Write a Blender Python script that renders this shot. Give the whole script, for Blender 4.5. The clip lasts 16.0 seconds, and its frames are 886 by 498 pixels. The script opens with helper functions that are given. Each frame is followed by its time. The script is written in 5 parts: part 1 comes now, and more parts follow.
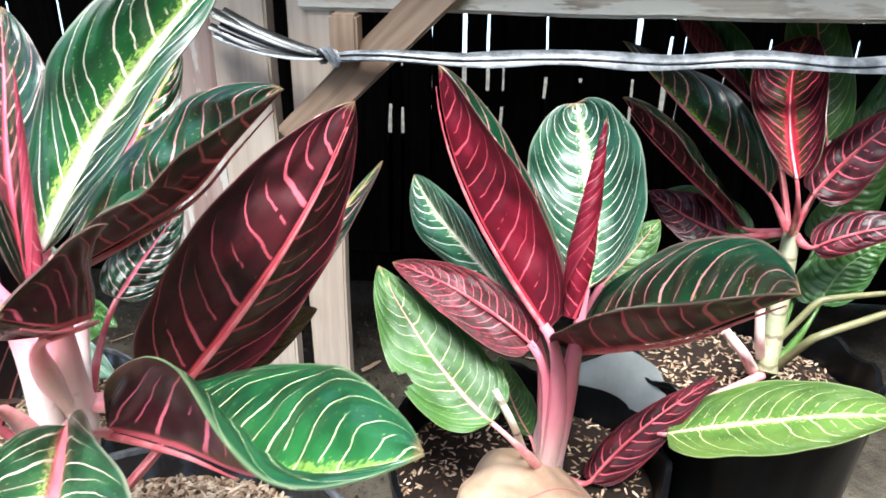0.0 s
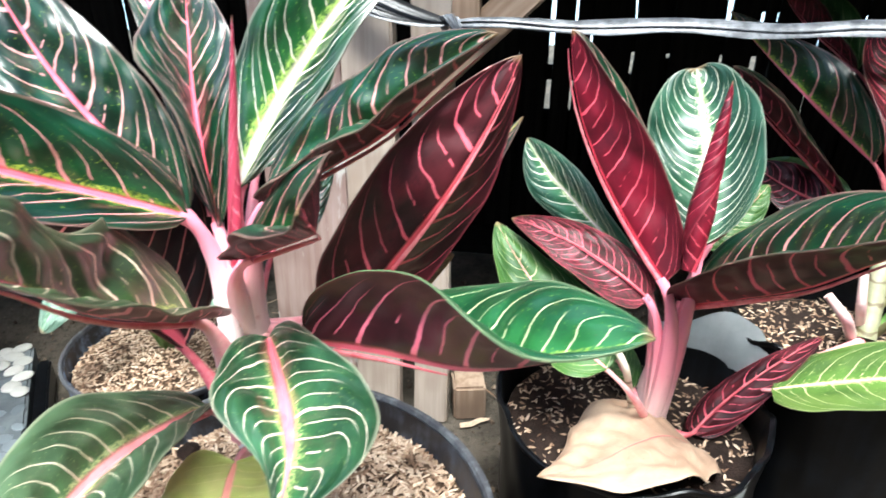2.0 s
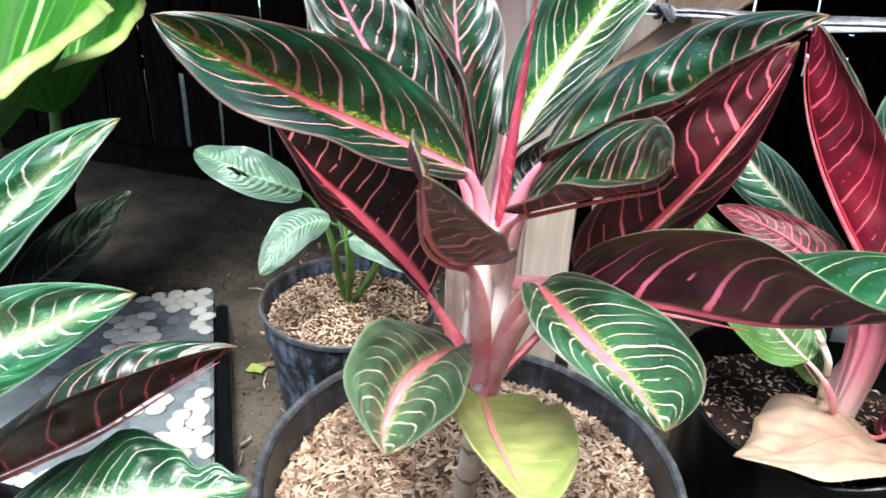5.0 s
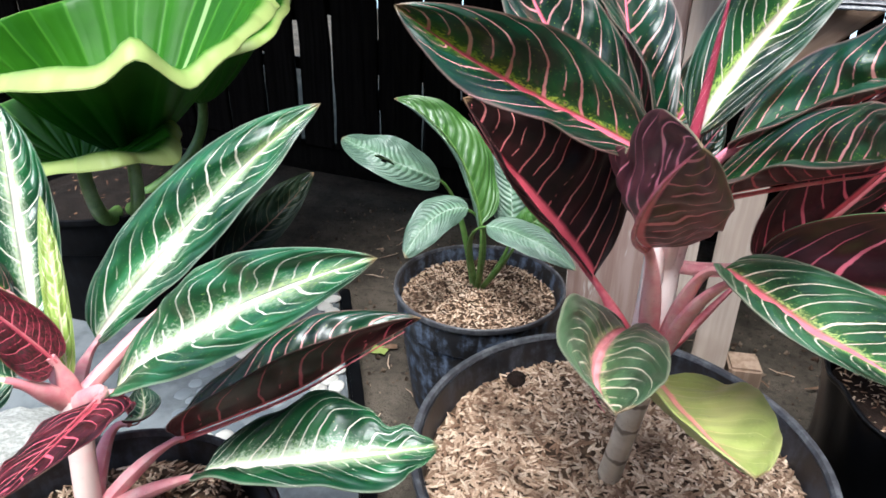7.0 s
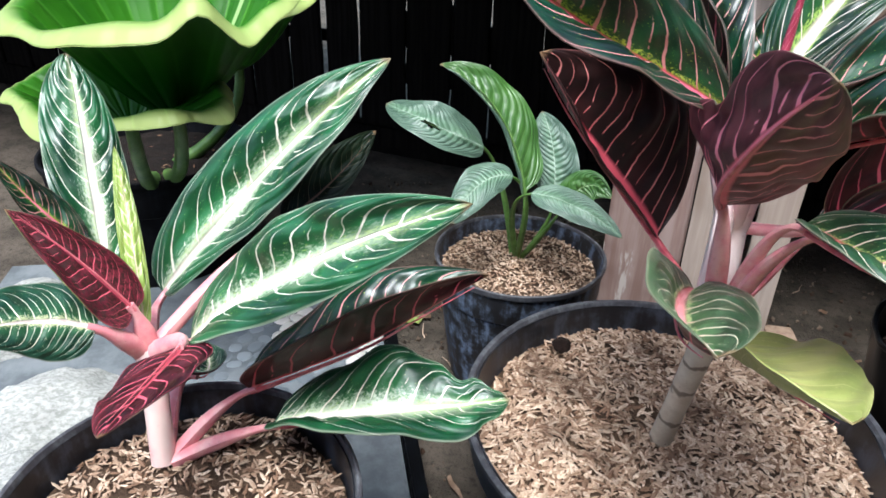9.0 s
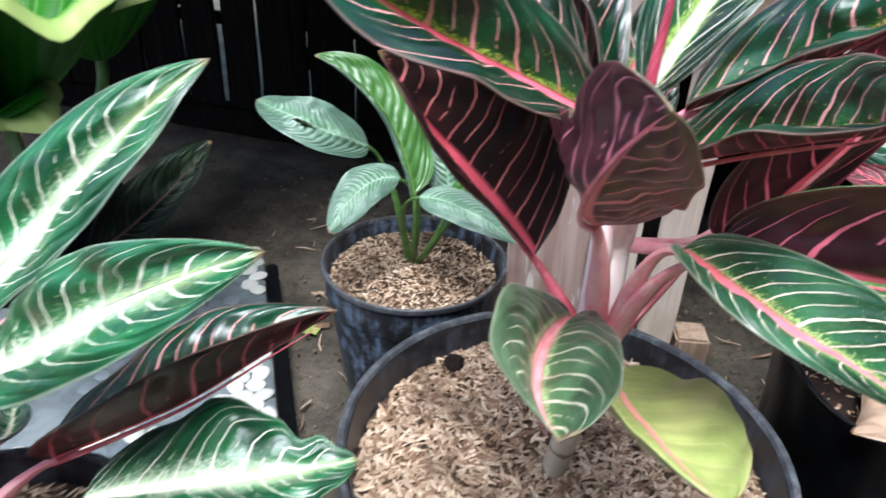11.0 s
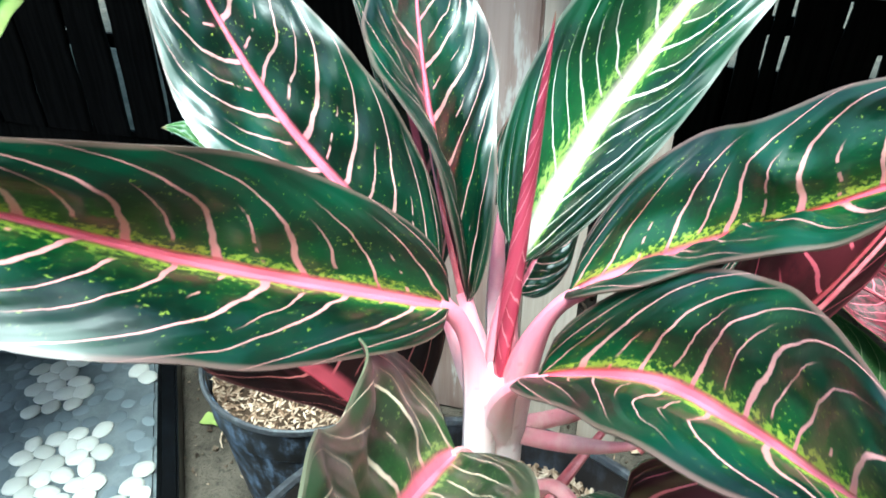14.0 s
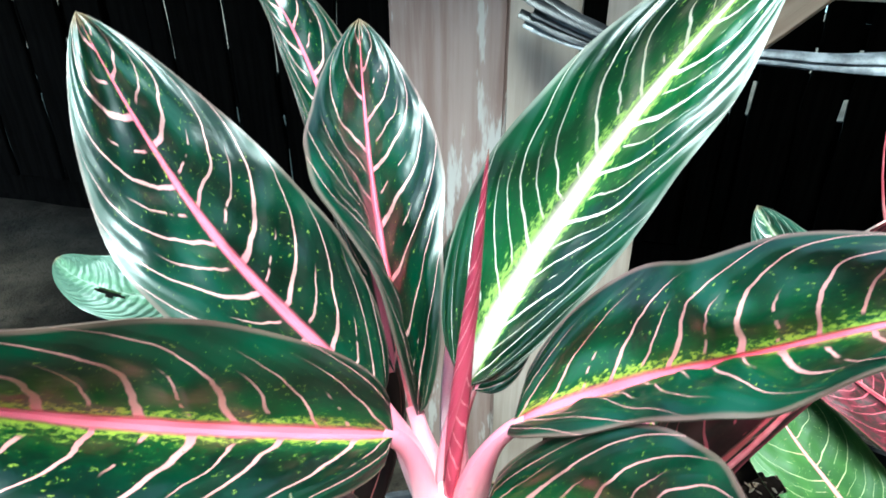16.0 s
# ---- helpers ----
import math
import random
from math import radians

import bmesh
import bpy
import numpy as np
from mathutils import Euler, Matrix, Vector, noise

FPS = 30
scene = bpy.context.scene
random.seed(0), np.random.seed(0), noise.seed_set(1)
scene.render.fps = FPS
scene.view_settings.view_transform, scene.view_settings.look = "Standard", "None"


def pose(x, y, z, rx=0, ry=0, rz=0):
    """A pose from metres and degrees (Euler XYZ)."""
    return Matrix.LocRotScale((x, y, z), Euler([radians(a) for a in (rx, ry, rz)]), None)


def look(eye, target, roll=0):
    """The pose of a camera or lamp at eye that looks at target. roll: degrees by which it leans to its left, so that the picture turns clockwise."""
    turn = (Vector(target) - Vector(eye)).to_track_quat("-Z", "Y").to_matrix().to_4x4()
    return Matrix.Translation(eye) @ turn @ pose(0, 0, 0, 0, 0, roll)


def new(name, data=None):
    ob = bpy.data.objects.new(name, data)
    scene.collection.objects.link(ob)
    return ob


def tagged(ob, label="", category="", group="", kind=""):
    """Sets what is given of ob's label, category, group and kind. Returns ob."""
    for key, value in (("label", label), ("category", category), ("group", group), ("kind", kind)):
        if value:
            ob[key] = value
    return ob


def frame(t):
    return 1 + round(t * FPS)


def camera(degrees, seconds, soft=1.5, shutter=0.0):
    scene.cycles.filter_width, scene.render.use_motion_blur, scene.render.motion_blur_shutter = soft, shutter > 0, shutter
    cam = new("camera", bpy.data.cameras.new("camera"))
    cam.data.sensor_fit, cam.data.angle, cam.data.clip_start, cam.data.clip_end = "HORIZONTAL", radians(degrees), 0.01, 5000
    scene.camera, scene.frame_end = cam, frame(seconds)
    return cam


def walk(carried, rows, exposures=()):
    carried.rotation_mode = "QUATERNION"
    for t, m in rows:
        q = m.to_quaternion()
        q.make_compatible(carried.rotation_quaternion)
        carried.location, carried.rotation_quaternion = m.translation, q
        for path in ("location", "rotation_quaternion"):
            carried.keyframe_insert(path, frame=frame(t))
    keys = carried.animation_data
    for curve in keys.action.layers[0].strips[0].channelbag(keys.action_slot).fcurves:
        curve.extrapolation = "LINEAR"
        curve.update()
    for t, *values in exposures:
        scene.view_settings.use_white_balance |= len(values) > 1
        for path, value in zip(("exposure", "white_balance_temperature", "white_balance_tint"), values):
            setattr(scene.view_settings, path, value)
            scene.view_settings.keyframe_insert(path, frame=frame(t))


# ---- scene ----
cam = camera(65.0, 16.0, soft=1.6, shutter=0.5)
PATH = [
    (0, (0.07, 0.119, 0.721), (-0.048, 1.929, -0.122), 0.9),
    (0.5, (0.058, 0.108, 0.717), (-0.082, 1.909, -0.141), 0.5),
    (1, (0.043, 0.095, 0.714), (-0.107, 1.894, -0.147), 0.8),
    (1.5, (0.028, 0.081, 0.715), (-0.164, 1.87, -0.16), 0.6),
    (2, (0.001, 0.062, 0.712), (-0.241, 1.838, -0.175), 0.7),
    (2.5, (-0.018, 0.052, 0.705), (-0.306, 1.81, -0.205), 0.4),
    (3, (-0.028, 0.04, 0.715), (-0.351, 1.789, -0.2), -0.1),
    (3.5, (-0.05, 0.026, 0.704), (-0.428, 1.763, -0.212), 0.6),
    (5.8, (-0.14, -0.03, 0.705), (-0.692, 1.665, -0.201), 2.2),
    (6, (-0.148, -0.037, 0.702), (-0.736, 1.639, -0.218), 1.6),
    (6.5, (-0.17, -0.055, 0.705), (-0.826, 1.601, -0.205), 0.9),
    (7, (-0.181, -0.066, 0.702), (-0.846, 1.582, -0.216), 1.1),
    (7.5, (-0.193, -0.077, 0.699), (-0.859, 1.57, -0.219), 1.7),
    (8, (-0.209, -0.092, 0.697), (-0.887, 1.546, -0.23), 2.1),
    (8.2, (-0.226, -0.099, 0.689), (-0.902, 1.537, -0.243), 2.0),
    (10.5, (-0.212, -0.042, 0.679), (-0.796, 1.581, -0.332), 2.4),
    (11, (-0.191, 0.01, 0.678), (-0.69, 1.663, -0.33), 2.5),
    (11.5, (-0.173, 0.069, 0.687), (-0.63, 1.731, -0.328), 2.1),
    (12, (-0.166, 0.115, 0.701), (-0.612, 1.764, -0.339), 1.0),
    (12.5, (-0.168, 0.143, 0.71), (-0.607, 1.791, -0.334), 1.4),
    (13, (-0.165, 0.168, 0.712), (-0.572, 1.82, -0.338), 1.7),
    (13.5, (-0.166, 0.191, 0.713), (-0.582, 1.827, -0.361), 0.9),
    (14, (-0.163, 0.211, 0.715), (-0.586, 1.849, -0.352), 0.2),
    (14.5, (-0.167, 0.224, 0.723), (-0.556, 1.877, -0.333), 0.8),
    (15, (-0.167, 0.231, 0.728), (-0.573, 1.885, -0.322), 0.3),
    (15.5, (-0.16, 0.237, 0.737), (-0.561, 1.905, -0.292), -0.2),
    (16, (-0.151, 0.245, 0.75), (-0.545, 1.924, -0.264), -0.2),
]
EXPOSURES = [(0, 1.60, 6050, 2), (3, 1.64, 6050, 1), (8, 0.8, 6000, 8), (10.5, 0.9, 5800, 8), (12.5, 1.45, 5550, -15), (16, 1.36, 5350, -16)]
walk(cam, [(t, look(eye, target, roll)) for t, eye, target, roll in PATH], EXPOSURES)


# ---- light ----
world = bpy.data.worlds.new("sky")
scene.world = world
world.use_nodes = True
sky = world.node_tree.nodes.new("ShaderNodeTexSky")
sky.sky_type, sky.sun_disc = "NISHITA", False
sky.sun_elevation, sky.sun_rotation = radians(69), radians(172)
sky.air_density, sky.dust_density, sky.ozone_density = 1.0, 3.5, 1.0
world.node_tree.links.new(sky.outputs[0], world.node_tree.nodes["Background"].inputs[0])
world.node_tree.nodes["Background"].inputs[1].default_value = 0.15
sun_data = bpy.data.lights.new("sun", "SUN")
sun_data.energy, sun_data.angle, sun_data.color = 3.4, radians(28), (1.0, 0.985, 0.97)
sun = new("sun", sun_data)
sun.matrix_world = look((0.02, -0.32, 2.55), (-0.1, 0.5, 0.4))


# ---- node helper ----
class Nodes:
    """A short way to write node graphs: every method returns a socket."""

    def __init__(self, name):
        self.m = bpy.data.materials.new(name)
        self.m.use_nodes = True
        self.t = self.m.node_tree
        self.b = self.t.nodes["Principled BSDF"]

    def put(self, sock, value):
        if isinstance(value, bpy.types.NodeSocket):
            self.t.links.new(value, sock)
        elif isinstance(value, (tuple, list)) and len(value) == 3 and sock.type == "RGBA":
            sock.default_value = (*value, 1)
        else:
            sock.default_value = value

    def math(self, op, a, b=0.0, c=0.0, clamp=False):
        n = self.t.nodes.new("ShaderNodeMath")
        n.operation, n.use_clamp = op, clamp
        for s, v in zip(n.inputs, (a, b, c)):
            self.put(s, v)
        return n.outputs[0]

    def add(self, a, b): return self.math("ADD", a, b)
    def sub(self, a, b): return self.math("SUBTRACT", a, b)
    def mul(self, a, b): return self.math("MULTIPLY", a, b)

    def step(self, x, lo, hi, a=0.0, b=1.0):
        n = self.t.nodes.new("ShaderNodeMapRange")
        n.interpolation_type = "SMOOTHSTEP"
        for s, v in zip(n.inputs[:5], (x, lo, hi, a, b)):
            self.put(s, v)
        return n.outputs[0]

    def mix(self, f, a, b):
        n = self.t.nodes.new("ShaderNodeMix")
        n.data_type = "RGBA"
        self.put(n.inputs[0], f), self.put(n.inputs[6], a), self.put(n.inputs[7], b)
        return n.outputs[2]

    def noise(self, vec, scale, detail=3.0, rough=0.55, w=None):
        n = self.t.nodes.new("ShaderNodeTexNoise")
        if w is not None:
            n.noise_dimensions = "4D"
            self.put(n.inputs["W"], w)
        self.put(n.inputs["Vector"], vec)
        n.inputs["Scale"].default_value, n.inputs["Detail"].default_value, n.inputs["Roughness"].default_value = scale, detail, rough
        return n.outputs[0]

    def voronoi(self, vec, scale, feature="F1", out=0):
        n = self.t.nodes.new("ShaderNodeTexVoronoi")
        n.feature = feature
        self.put(n.inputs["Vector"], vec)
        n.inputs["Scale"].default_value = scale
        return n.outputs[out]

    def white(self, vec):
        n = self.t.nodes.new("ShaderNodeTexWhiteNoise")
        self.put(n.inputs["Vector"], vec)
        return n.outputs[0]

    def xyz(self, x, y, z=0.0):
        n = self.t.nodes.new("ShaderNodeCombineXYZ")
        for s, v in zip(n.inputs, (x, y, z)):
            self.put(s, v)
        return n.outputs[0]

    def split(self, vec):
        n = self.t.nodes.new("ShaderNodeSeparateXYZ")
        self.put(n.inputs[0], vec)
        return n.outputs[:3]

    def uv(self): return self.t.nodes.new("ShaderNodeUVMap").outputs[0]
    def pos(self): return self.t.nodes.new("ShaderNodeTexCoord").outputs["Object"]
    def rand(self): return self.t.nodes.new("ShaderNodeObjectInfo").outputs["Random"]
    def island(self): return self.t.nodes.new("ShaderNodeNewGeometry").outputs["Random Per Island"]

    def stretch(self, vec, sx, sy, sz):
        n = self.t.nodes.new("ShaderNodeVectorMath")
        n.operation = "MULTIPLY"
        self.put(n.inputs[0], vec), self.put(n.inputs[1], (sx, sy, sz))
        return n.outputs[0]

    def bump(self, height, strength=0.3, dist=0.002):
        n = self.t.nodes.new("ShaderNodeBump")
        self.put(n.inputs["Height"], height)
        n.inputs["Strength"].default_value, n.inputs["Distance"].default_value = strength, dist
        self.t.links.new(n.outputs[0], self.b.inputs["Normal"])

    def done(self, color, rough=0.5, metal=0.0, spec=0.5, coat=0.0, sheen=0.0, through_light=0.0):
        self.put(self.b.inputs["Base Color"], color), self.put(self.b.inputs["Roughness"], rough)
        self.put(self.b.inputs["Metallic"], metal), self.put(self.b.inputs["Specular IOR Level"], spec)
        self.put(self.b.inputs["Coat Weight"], coat)
        self.b.inputs["Coat Roughness"].default_value = 0.2
        self.put(self.b.inputs["Transmission Weight"], 0.0)
        return self.m


# ---- materials ----
def leaf_face(name, dark, light, speck, speck_amount, vein, rib, rib_width=0.075, count=8, vein_width=0.088, rough=0.35, pale_sheen_centre=0.0, blotch=0.0, spec=0.68, coat=0.0, swelling=1.0, mottle=0.0):
    """The face of a leaf: two greens or reds, specks along the midrib, side veins that sweep to the tip, a midrib and a thin margin."""
    n = Nodes(name)
    u, v, _ = n.split(n.uv())
    v = n.sub(n.mul(v, 2.0), 1.0)
    a = n.math("ABSOLUTE", v)
    side = n.math("GREATER_THAN", v, 0.0)
    r = n.mul(n.rand(), 40.0)
    flat = n.xyz(n.mul(u, 2.6), v, 0.0)
    slow = n.noise(flat, 1.6, 2.0, w=r)
    fine = n.noise(flat, 22.0, 4.0, 0.65, w=r)
    specks = n.noise(flat, 36.0, 3.0, 0.6, w=r)
    swell = n.noise(flat, 3.0, 0.0, 0.4, w=n.add(r, 5.0))
    # side veins: out from the midrib, then along the margin towards the tip
    sweep = n.add(n.mul(n.math("POWER", a, 5.0), 0.20), n.add(n.mul(a, 0.085), n.mul(n.mul(a, a), 0.06)))
    wob = n.add(n.mul(n.sub(n.noise(flat, 2.6, 1.0, w=r), 0.5), 0.045), n.mul(n.sub(n.noise(flat, 9.0, 2.0, w=r), 0.5), 0.012))
    p = n.add(n.mul(n.add(n.sub(u, sweep), wob), count), n.mul(side, 0.43))
    ident = n.math("FLOOR", p)
    chance = n.white(n.xyz(ident, n.mul(side, 7.3), r))
    off = n.sub(n.math("FRACT", p), 0.5)
    near = n.math("ABSOLUTE", off)
    width = n.mul(n.sub(1.1, n.mul(a, 0.72)), n.add(vein_width * 0.40, n.mul(chance, vein_width * 0.5)))
    line = n.step(near, n.mul(width, 0.5), width, 1.0, 0.0)
    reach = n.step(a, n.add(0.66, n.mul(chance, 0.4)), n.add(0.84, n.mul(chance, 0.4)), 1.0, 0.0)
    line = n.mul(line, reach)
    # short, broken veins between them
    near2 = n.math("ABSOLUTE", n.sub(n.math("FRACT", n.add(p, 0.5)), 0.5))
    ident2 = n.math("FLOOR", n.add(p, 0.5))
    chance2 = n.white(n.xyz(ident2, n.mul(side, 5.1), n.add(r, 3.0)))
    gate = n.mul(n.step(a, n.add(0.04, n.mul(chance2, 0.14)), n.add(0.08, n.mul(chance2, 0.16))), n.step(a, n.add(0.34, n.mul(chance2, 0.36)), n.add(0.46, n.mul(chance2, 0.40)), 1.0, 0.0))
    broken2 = n.step(n.noise(n.xyz(n.mul(ident2, 3.1), n.mul(a, 5.0), side), 1.5, 1.0, w=r), n.sub(0.56, n.mul(chance2, 0.42)), n.sub(0.62, n.mul(chance2, 0.42)))
    line2 = n.mul(n.mul(n.step(near2, n.mul(n.sub(1.0, n.mul(a, 0.7)), vein_width * 0.18), n.mul(n.sub(1.0, n.mul(a, 0.7)), vein_width * 0.46), 1.0, 0.0), n.mul(gate, broken2)), 0.9)
    lines = n.math("MAXIMUM", line, line2)
    # ground colour
    col = n.mix(n.step(slow, 0.35, 0.7), dark, light)
    col = n.mix(n.mul(n.step(fine, 0.45, 0.75), 0.3), col, light)
    col = n.mix(n.mul(n.step(n.noise(flat, 3.2, 5.0, 0.68, w=n.add(r, 2.0)), 0.50, 0.66), mottle), col, dark)
    if blotch:
        col = n.mix(n.mul(n.step(n.noise(flat, 9.0, 6.0, 0.75, w=n.add(r, 4.0)), 0.46, 0.54), blotch), col, (0.03, 0.015, 0.012))
    if speck_amount:
        reachs = n.sub(n.add(n.add(n.mul(specks, 0.55), n.mul(fine, 0.55)), speck_amount), n.mul(n.math("POWER", a, 0.6), 0.72))
        col = n.mix(n.step(reachs, 0.52, 0.62), col, speck)
        dots = n.mul(n.step(n.add(specks, n.mul(n.sub(fine, 0.5), 0.5)), 0.645, 0.70), n.step(a, 0.75, 0.95, 1.0, 0.0))
        col = n.mix(n.mul(dots, 0.7), col, speck)
    if speck_amount > 0.05:
        ribs = n.mul(n.sub(1.15, u), rib_width)
        patch = n.add(n.mul(specks, 0.4), n.add(n.mul(fine, 0.4), n.mul(slow, 0.5)))
        fringe = n.step(n.add(a, n.mul(n.sub(patch, 0.62), -0.62)), n.mul(ribs, 0.9), n.add(n.mul(ribs, 1.4), 0.03), 1.0, 0.0)
        veil = n.step(n.add(a, n.mul(n.sub(patch, 0.62), -1.1)), 0.04, 0.52, 1.0, 0.0)
        col = n.mix(n.mul(veil, 0.45), col, n.mix(0.16, light, (0.10, 0.50, 0.03)))
        broken = n.step(n.add(n.mul(specks, 0.6), n.mul(fine, 0.4)), 0.42, 0.53, 0.15, 1.0)
        col = n.mix(n.mul(fringe, n.mul(broken, 0.85)), col, speck)
    # Pale centre: the leaf's own silver, with white sunlit sheen painted in as well.
    if pale_sheen_centre:
        c = n.step(n.add(a, n.mul(n.sub(fine, 0.5), 0.9)), pale_sheen_centre * 0.3, pale_sheen_centre * 1.5, 1.0, 0.0)
        c = n.mul(c, n.step(u, 0.35, 0.95, 1.0, 0.25))
        col = n.mix(n.mul(c, 0.85), col, (0.60, 0.68, 0.50))
    veins = n.mix(n.step(a, 0.0, 0.3, 0.35, 1.0), rib, vein)
    col = n.mix(lines, col, veins)
    ribw = n.mul(n.sub(1.15, u), rib_width)
    ribm = n.step(n.add(a, n.mul(n.sub(fine, 0.5), 0.02)), n.mul(ribw, 0.6), n.mul(ribw, 1.25), 1.0, 0.0)
    col = n.mix(ribm, col, rib)
    col = n.mix(n.mul(n.step(a, 0.955, 0.985), 0.35), col, n.mix(0.5, light, vein))
    scorch = n.step(n.add(u, n.mul(n.sub(fine, 0.5), 0.06)), 0.968, 0.99)
    col = n.mix(n.mul(scorch, 0.7), col, (0.26, 0.16, 0.08))
    rust = n.mul(n.step(n.noise(flat, 30.0, 2.0, 0.5, w=n.add(r, 9.0)), 0.70, 0.74), 0.6)
    col = n.mix(rust, col, (0.10, 0.06, 0.03))
    dust = n.mul(n.step(n.noise(flat, 9.0, 5.0, 0.7, w=r), 0.55, 0.8), 0.006)
    col = n.mix(dust, col, (0.45, 0.45, 0.4))
    pillow = n.mul(n.step(near, 0.05, 0.42), n.step(a, 0.75, 1.0, 1.0, 0.0))
    h = n.add(n.add(n.mul(pillow, 0.7 * swelling), n.mul(ribm, -0.9)), n.add(n.mul(swell, 4.2 * swelling), n.mul(fine, 0.05)))
    n.bump(h, 0.55, 0.0024)
    return n.done(col, n.add(rough, n.mul(n.sub(fine, 0.5), 0.12)), spec=spec, coat=coat)


PINK, CREAM = (0.84, 0.20, 0.29), (0.74, 0.33, 0.31)
green_top = leaf_face("aglaonema_green", (0.0006, 0.008, 0.0035), (0.0035, 0.046, 0.018), (0.38, 0.48, 0.055), 0.20, CREAM, PINK, 0.10, 7, 0.086)
upper_top = leaf_face("aglaonema_upper_green", (0.0008, 0.010, 0.0045), (0.004, 0.050, 0.021), (0.38, 0.48, 0.07), 0.045, (0.74, 0.40, 0.37), PINK, 0.085, 7, 0.085)
wide_top = leaf_face("aglaonema_pale_rib", (0.001, 0.014, 0.0045), (0.007, 0.064, 0.018), (0.40, 0.58, 0.12), 0.21, (0.84, 0.74, 0.64), (0.80, 0.70, 0.62), 0.155, 9, 0.075)
cream_top = leaf_face("aglaonema_cream", (0.006, 0.036, 0.020), (0.020, 0.085, 0.045), (0.60, 0.64, 0.36), 0.19, (0.78, 0.76, 0.60), (0.86, 0.74, 0.66), 0.07, 9, 0.085, 0.40, spec=0.5, swelling=0.6)
bright_top = leaf_face("aglaonema_silver_sheen", (0.004, 0.040, 0.014), (0.019, 0.135, 0.042), (0.42, 0.56, 0.16), 0.21, (0.82, 0.78, 0.64), (0.84, 0.78, 0.68), 0.11, 8, 0.072, pale_sheen_centre=0.23)
olive_top = leaf_face("aglaonema_olive", (0.013, 0.030, 0.011), (0.042, 0.072, 0.028), (0.30, 0.36, 0.10), 0.10, (0.70, 0.56, 0.40), PINK, 0.10, 7, 0.075)
pale_olive_top = leaf_face("aglaonema_pale_olive", (0.030, 0.060, 0.028), (0.085, 0.145, 0.072), (0.46, 0.52, 0.24), 0.10, (0.70, 0.62, 0.46), (0.84, 0.36, 0.38), 0.17, 7, 0.085)
front_top = leaf_face("aglaonema_fresh", (0.006, 0.042, 0.015), (0.020, 0.108, 0.036), (0.24, 0.38, 0.07), 0.06, (0.62, 0.66, 0.38), (0.62, 0.60, 0.36), 0.05, 7, 0.055)
lime_top = leaf_face("aglaonema_lime", (0.022, 0.066, 0.013), (0.056, 0.135, 0.026), (0.44, 0.50, 0.18), 0.03, (0.42, 0.45, 0.22), (0.76, 0.28, 0.28), 0.05, 9, 0.042, 0.46, spec=0.3, swelling=0.4)
lemon_top = leaf_face("aglaonema_lemon", (0.045, 0.092, 0.018), (0.105, 0.170, 0.036), (0.52, 0.52, 0.24), 0.14, (0.68, 0.66, 0.38), (0.74, 0.42, 0.36), 0.04, 8, 0.042, 0.46, spec=0.35, swelling=0.4)
yellow_top = leaf_face("aglaonema_yellowed", (0.30, 0.36, 0.10), (0.46, 0.49, 0.17), (0.50, 0.52, 0.22), 0.02, (0.52, 0.54, 0.22), (0.76, 0.30, 0.26), 0.07, 8, 0.05, swelling=0.4)
# Olive leaf face darkened about fivefold: its shade is put into the colour.
shaded_olive_top = leaf_face("aglaonema_shaded_olive", (0.003, 0.009, 0.004), (0.009, 0.022, 0.009), (0.05, 0.07, 0.02), 0.03, (0.07, 0.075, 0.035), (0.12, 0.07, 0.05), 0.05, 9, 0.06, 0.5, spec=0.18, swelling=0.5)
dull_top = leaf_face("aglaonema_browned", (0.16, 0.12, 0.03), (0.24, 0.14, 0.04), (0.3, 0.24, 0.06), 0.04, (0.30, 0.12, 0.05), (0.35, 0.10, 0.05), 0.05, 8, 0.1, 0.5, blotch=0.5)
maroon_back = leaf_face("aglaonema_maroon", (0.016, 0.003, 0.0045), (0.090, 0.013, 0.019), (0.1, 0.02, 0.03), 0.0, (0.68, 0.12, 0.17), (0.76, 0.12, 0.16), 0.075, 6, 0.090, 0.40, coat=0.0, spec=0.32, swelling=0.6, mottle=0.7)
dusty_back = leaf_face("aglaonema_dusty_purple", (0.062, 0.015, 0.021), (0.185, 0.055, 0.068), (0.3, 0.1, 0.1), 0.0, (0.82, 0.26, 0.32), (0.84, 0.22, 0.29), 0.12, 6, 0.125, 0.42, coat=0.0, spec=0.4, swelling=0.6, mottle=0.6)
# Upper face painted near-black to carry this leaf's shade; red veins are its own.
shadow_top = leaf_face("aglaonema_shaded_red", (0.004, 0.003, 0.0025), (0.030, 0.009, 0.009), (0.3, 0.1, 0.1), 0.0, (0.62, 0.22, 0.20), (0.74, 0.12, 0.17), 0.10, 7, 0.07, 0.42, coat=0.0, spec=0.35, swelling=0.6, mottle=0.6)
red_back = leaf_face("aglaonema_red", (0.060, 0.003, 0.009), (0.165, 0.006, 0.019), (0.3, 0.03, 0.05), 0.0, (0.66, 0.10, 0.14), (0.64, 0.05, 0.09), 0.045, 8, 0.058, 0.42, coat=0.0, spec=0.3, swelling=0.5, mottle=0.4)
mauve_back = leaf_face("aglaonema_mauve", (0.020, 0.004, 0.006), (0.085, 0.017, 0.025), (0.3, 0.1, 0.1), 0.0, (0.76, 0.17, 0.24), (0.80, 0.14, 0.21), 0.08, 6, 0.085, 0.36, coat=0.0, spec=0.6, swelling=0.6, mottle=0.6)
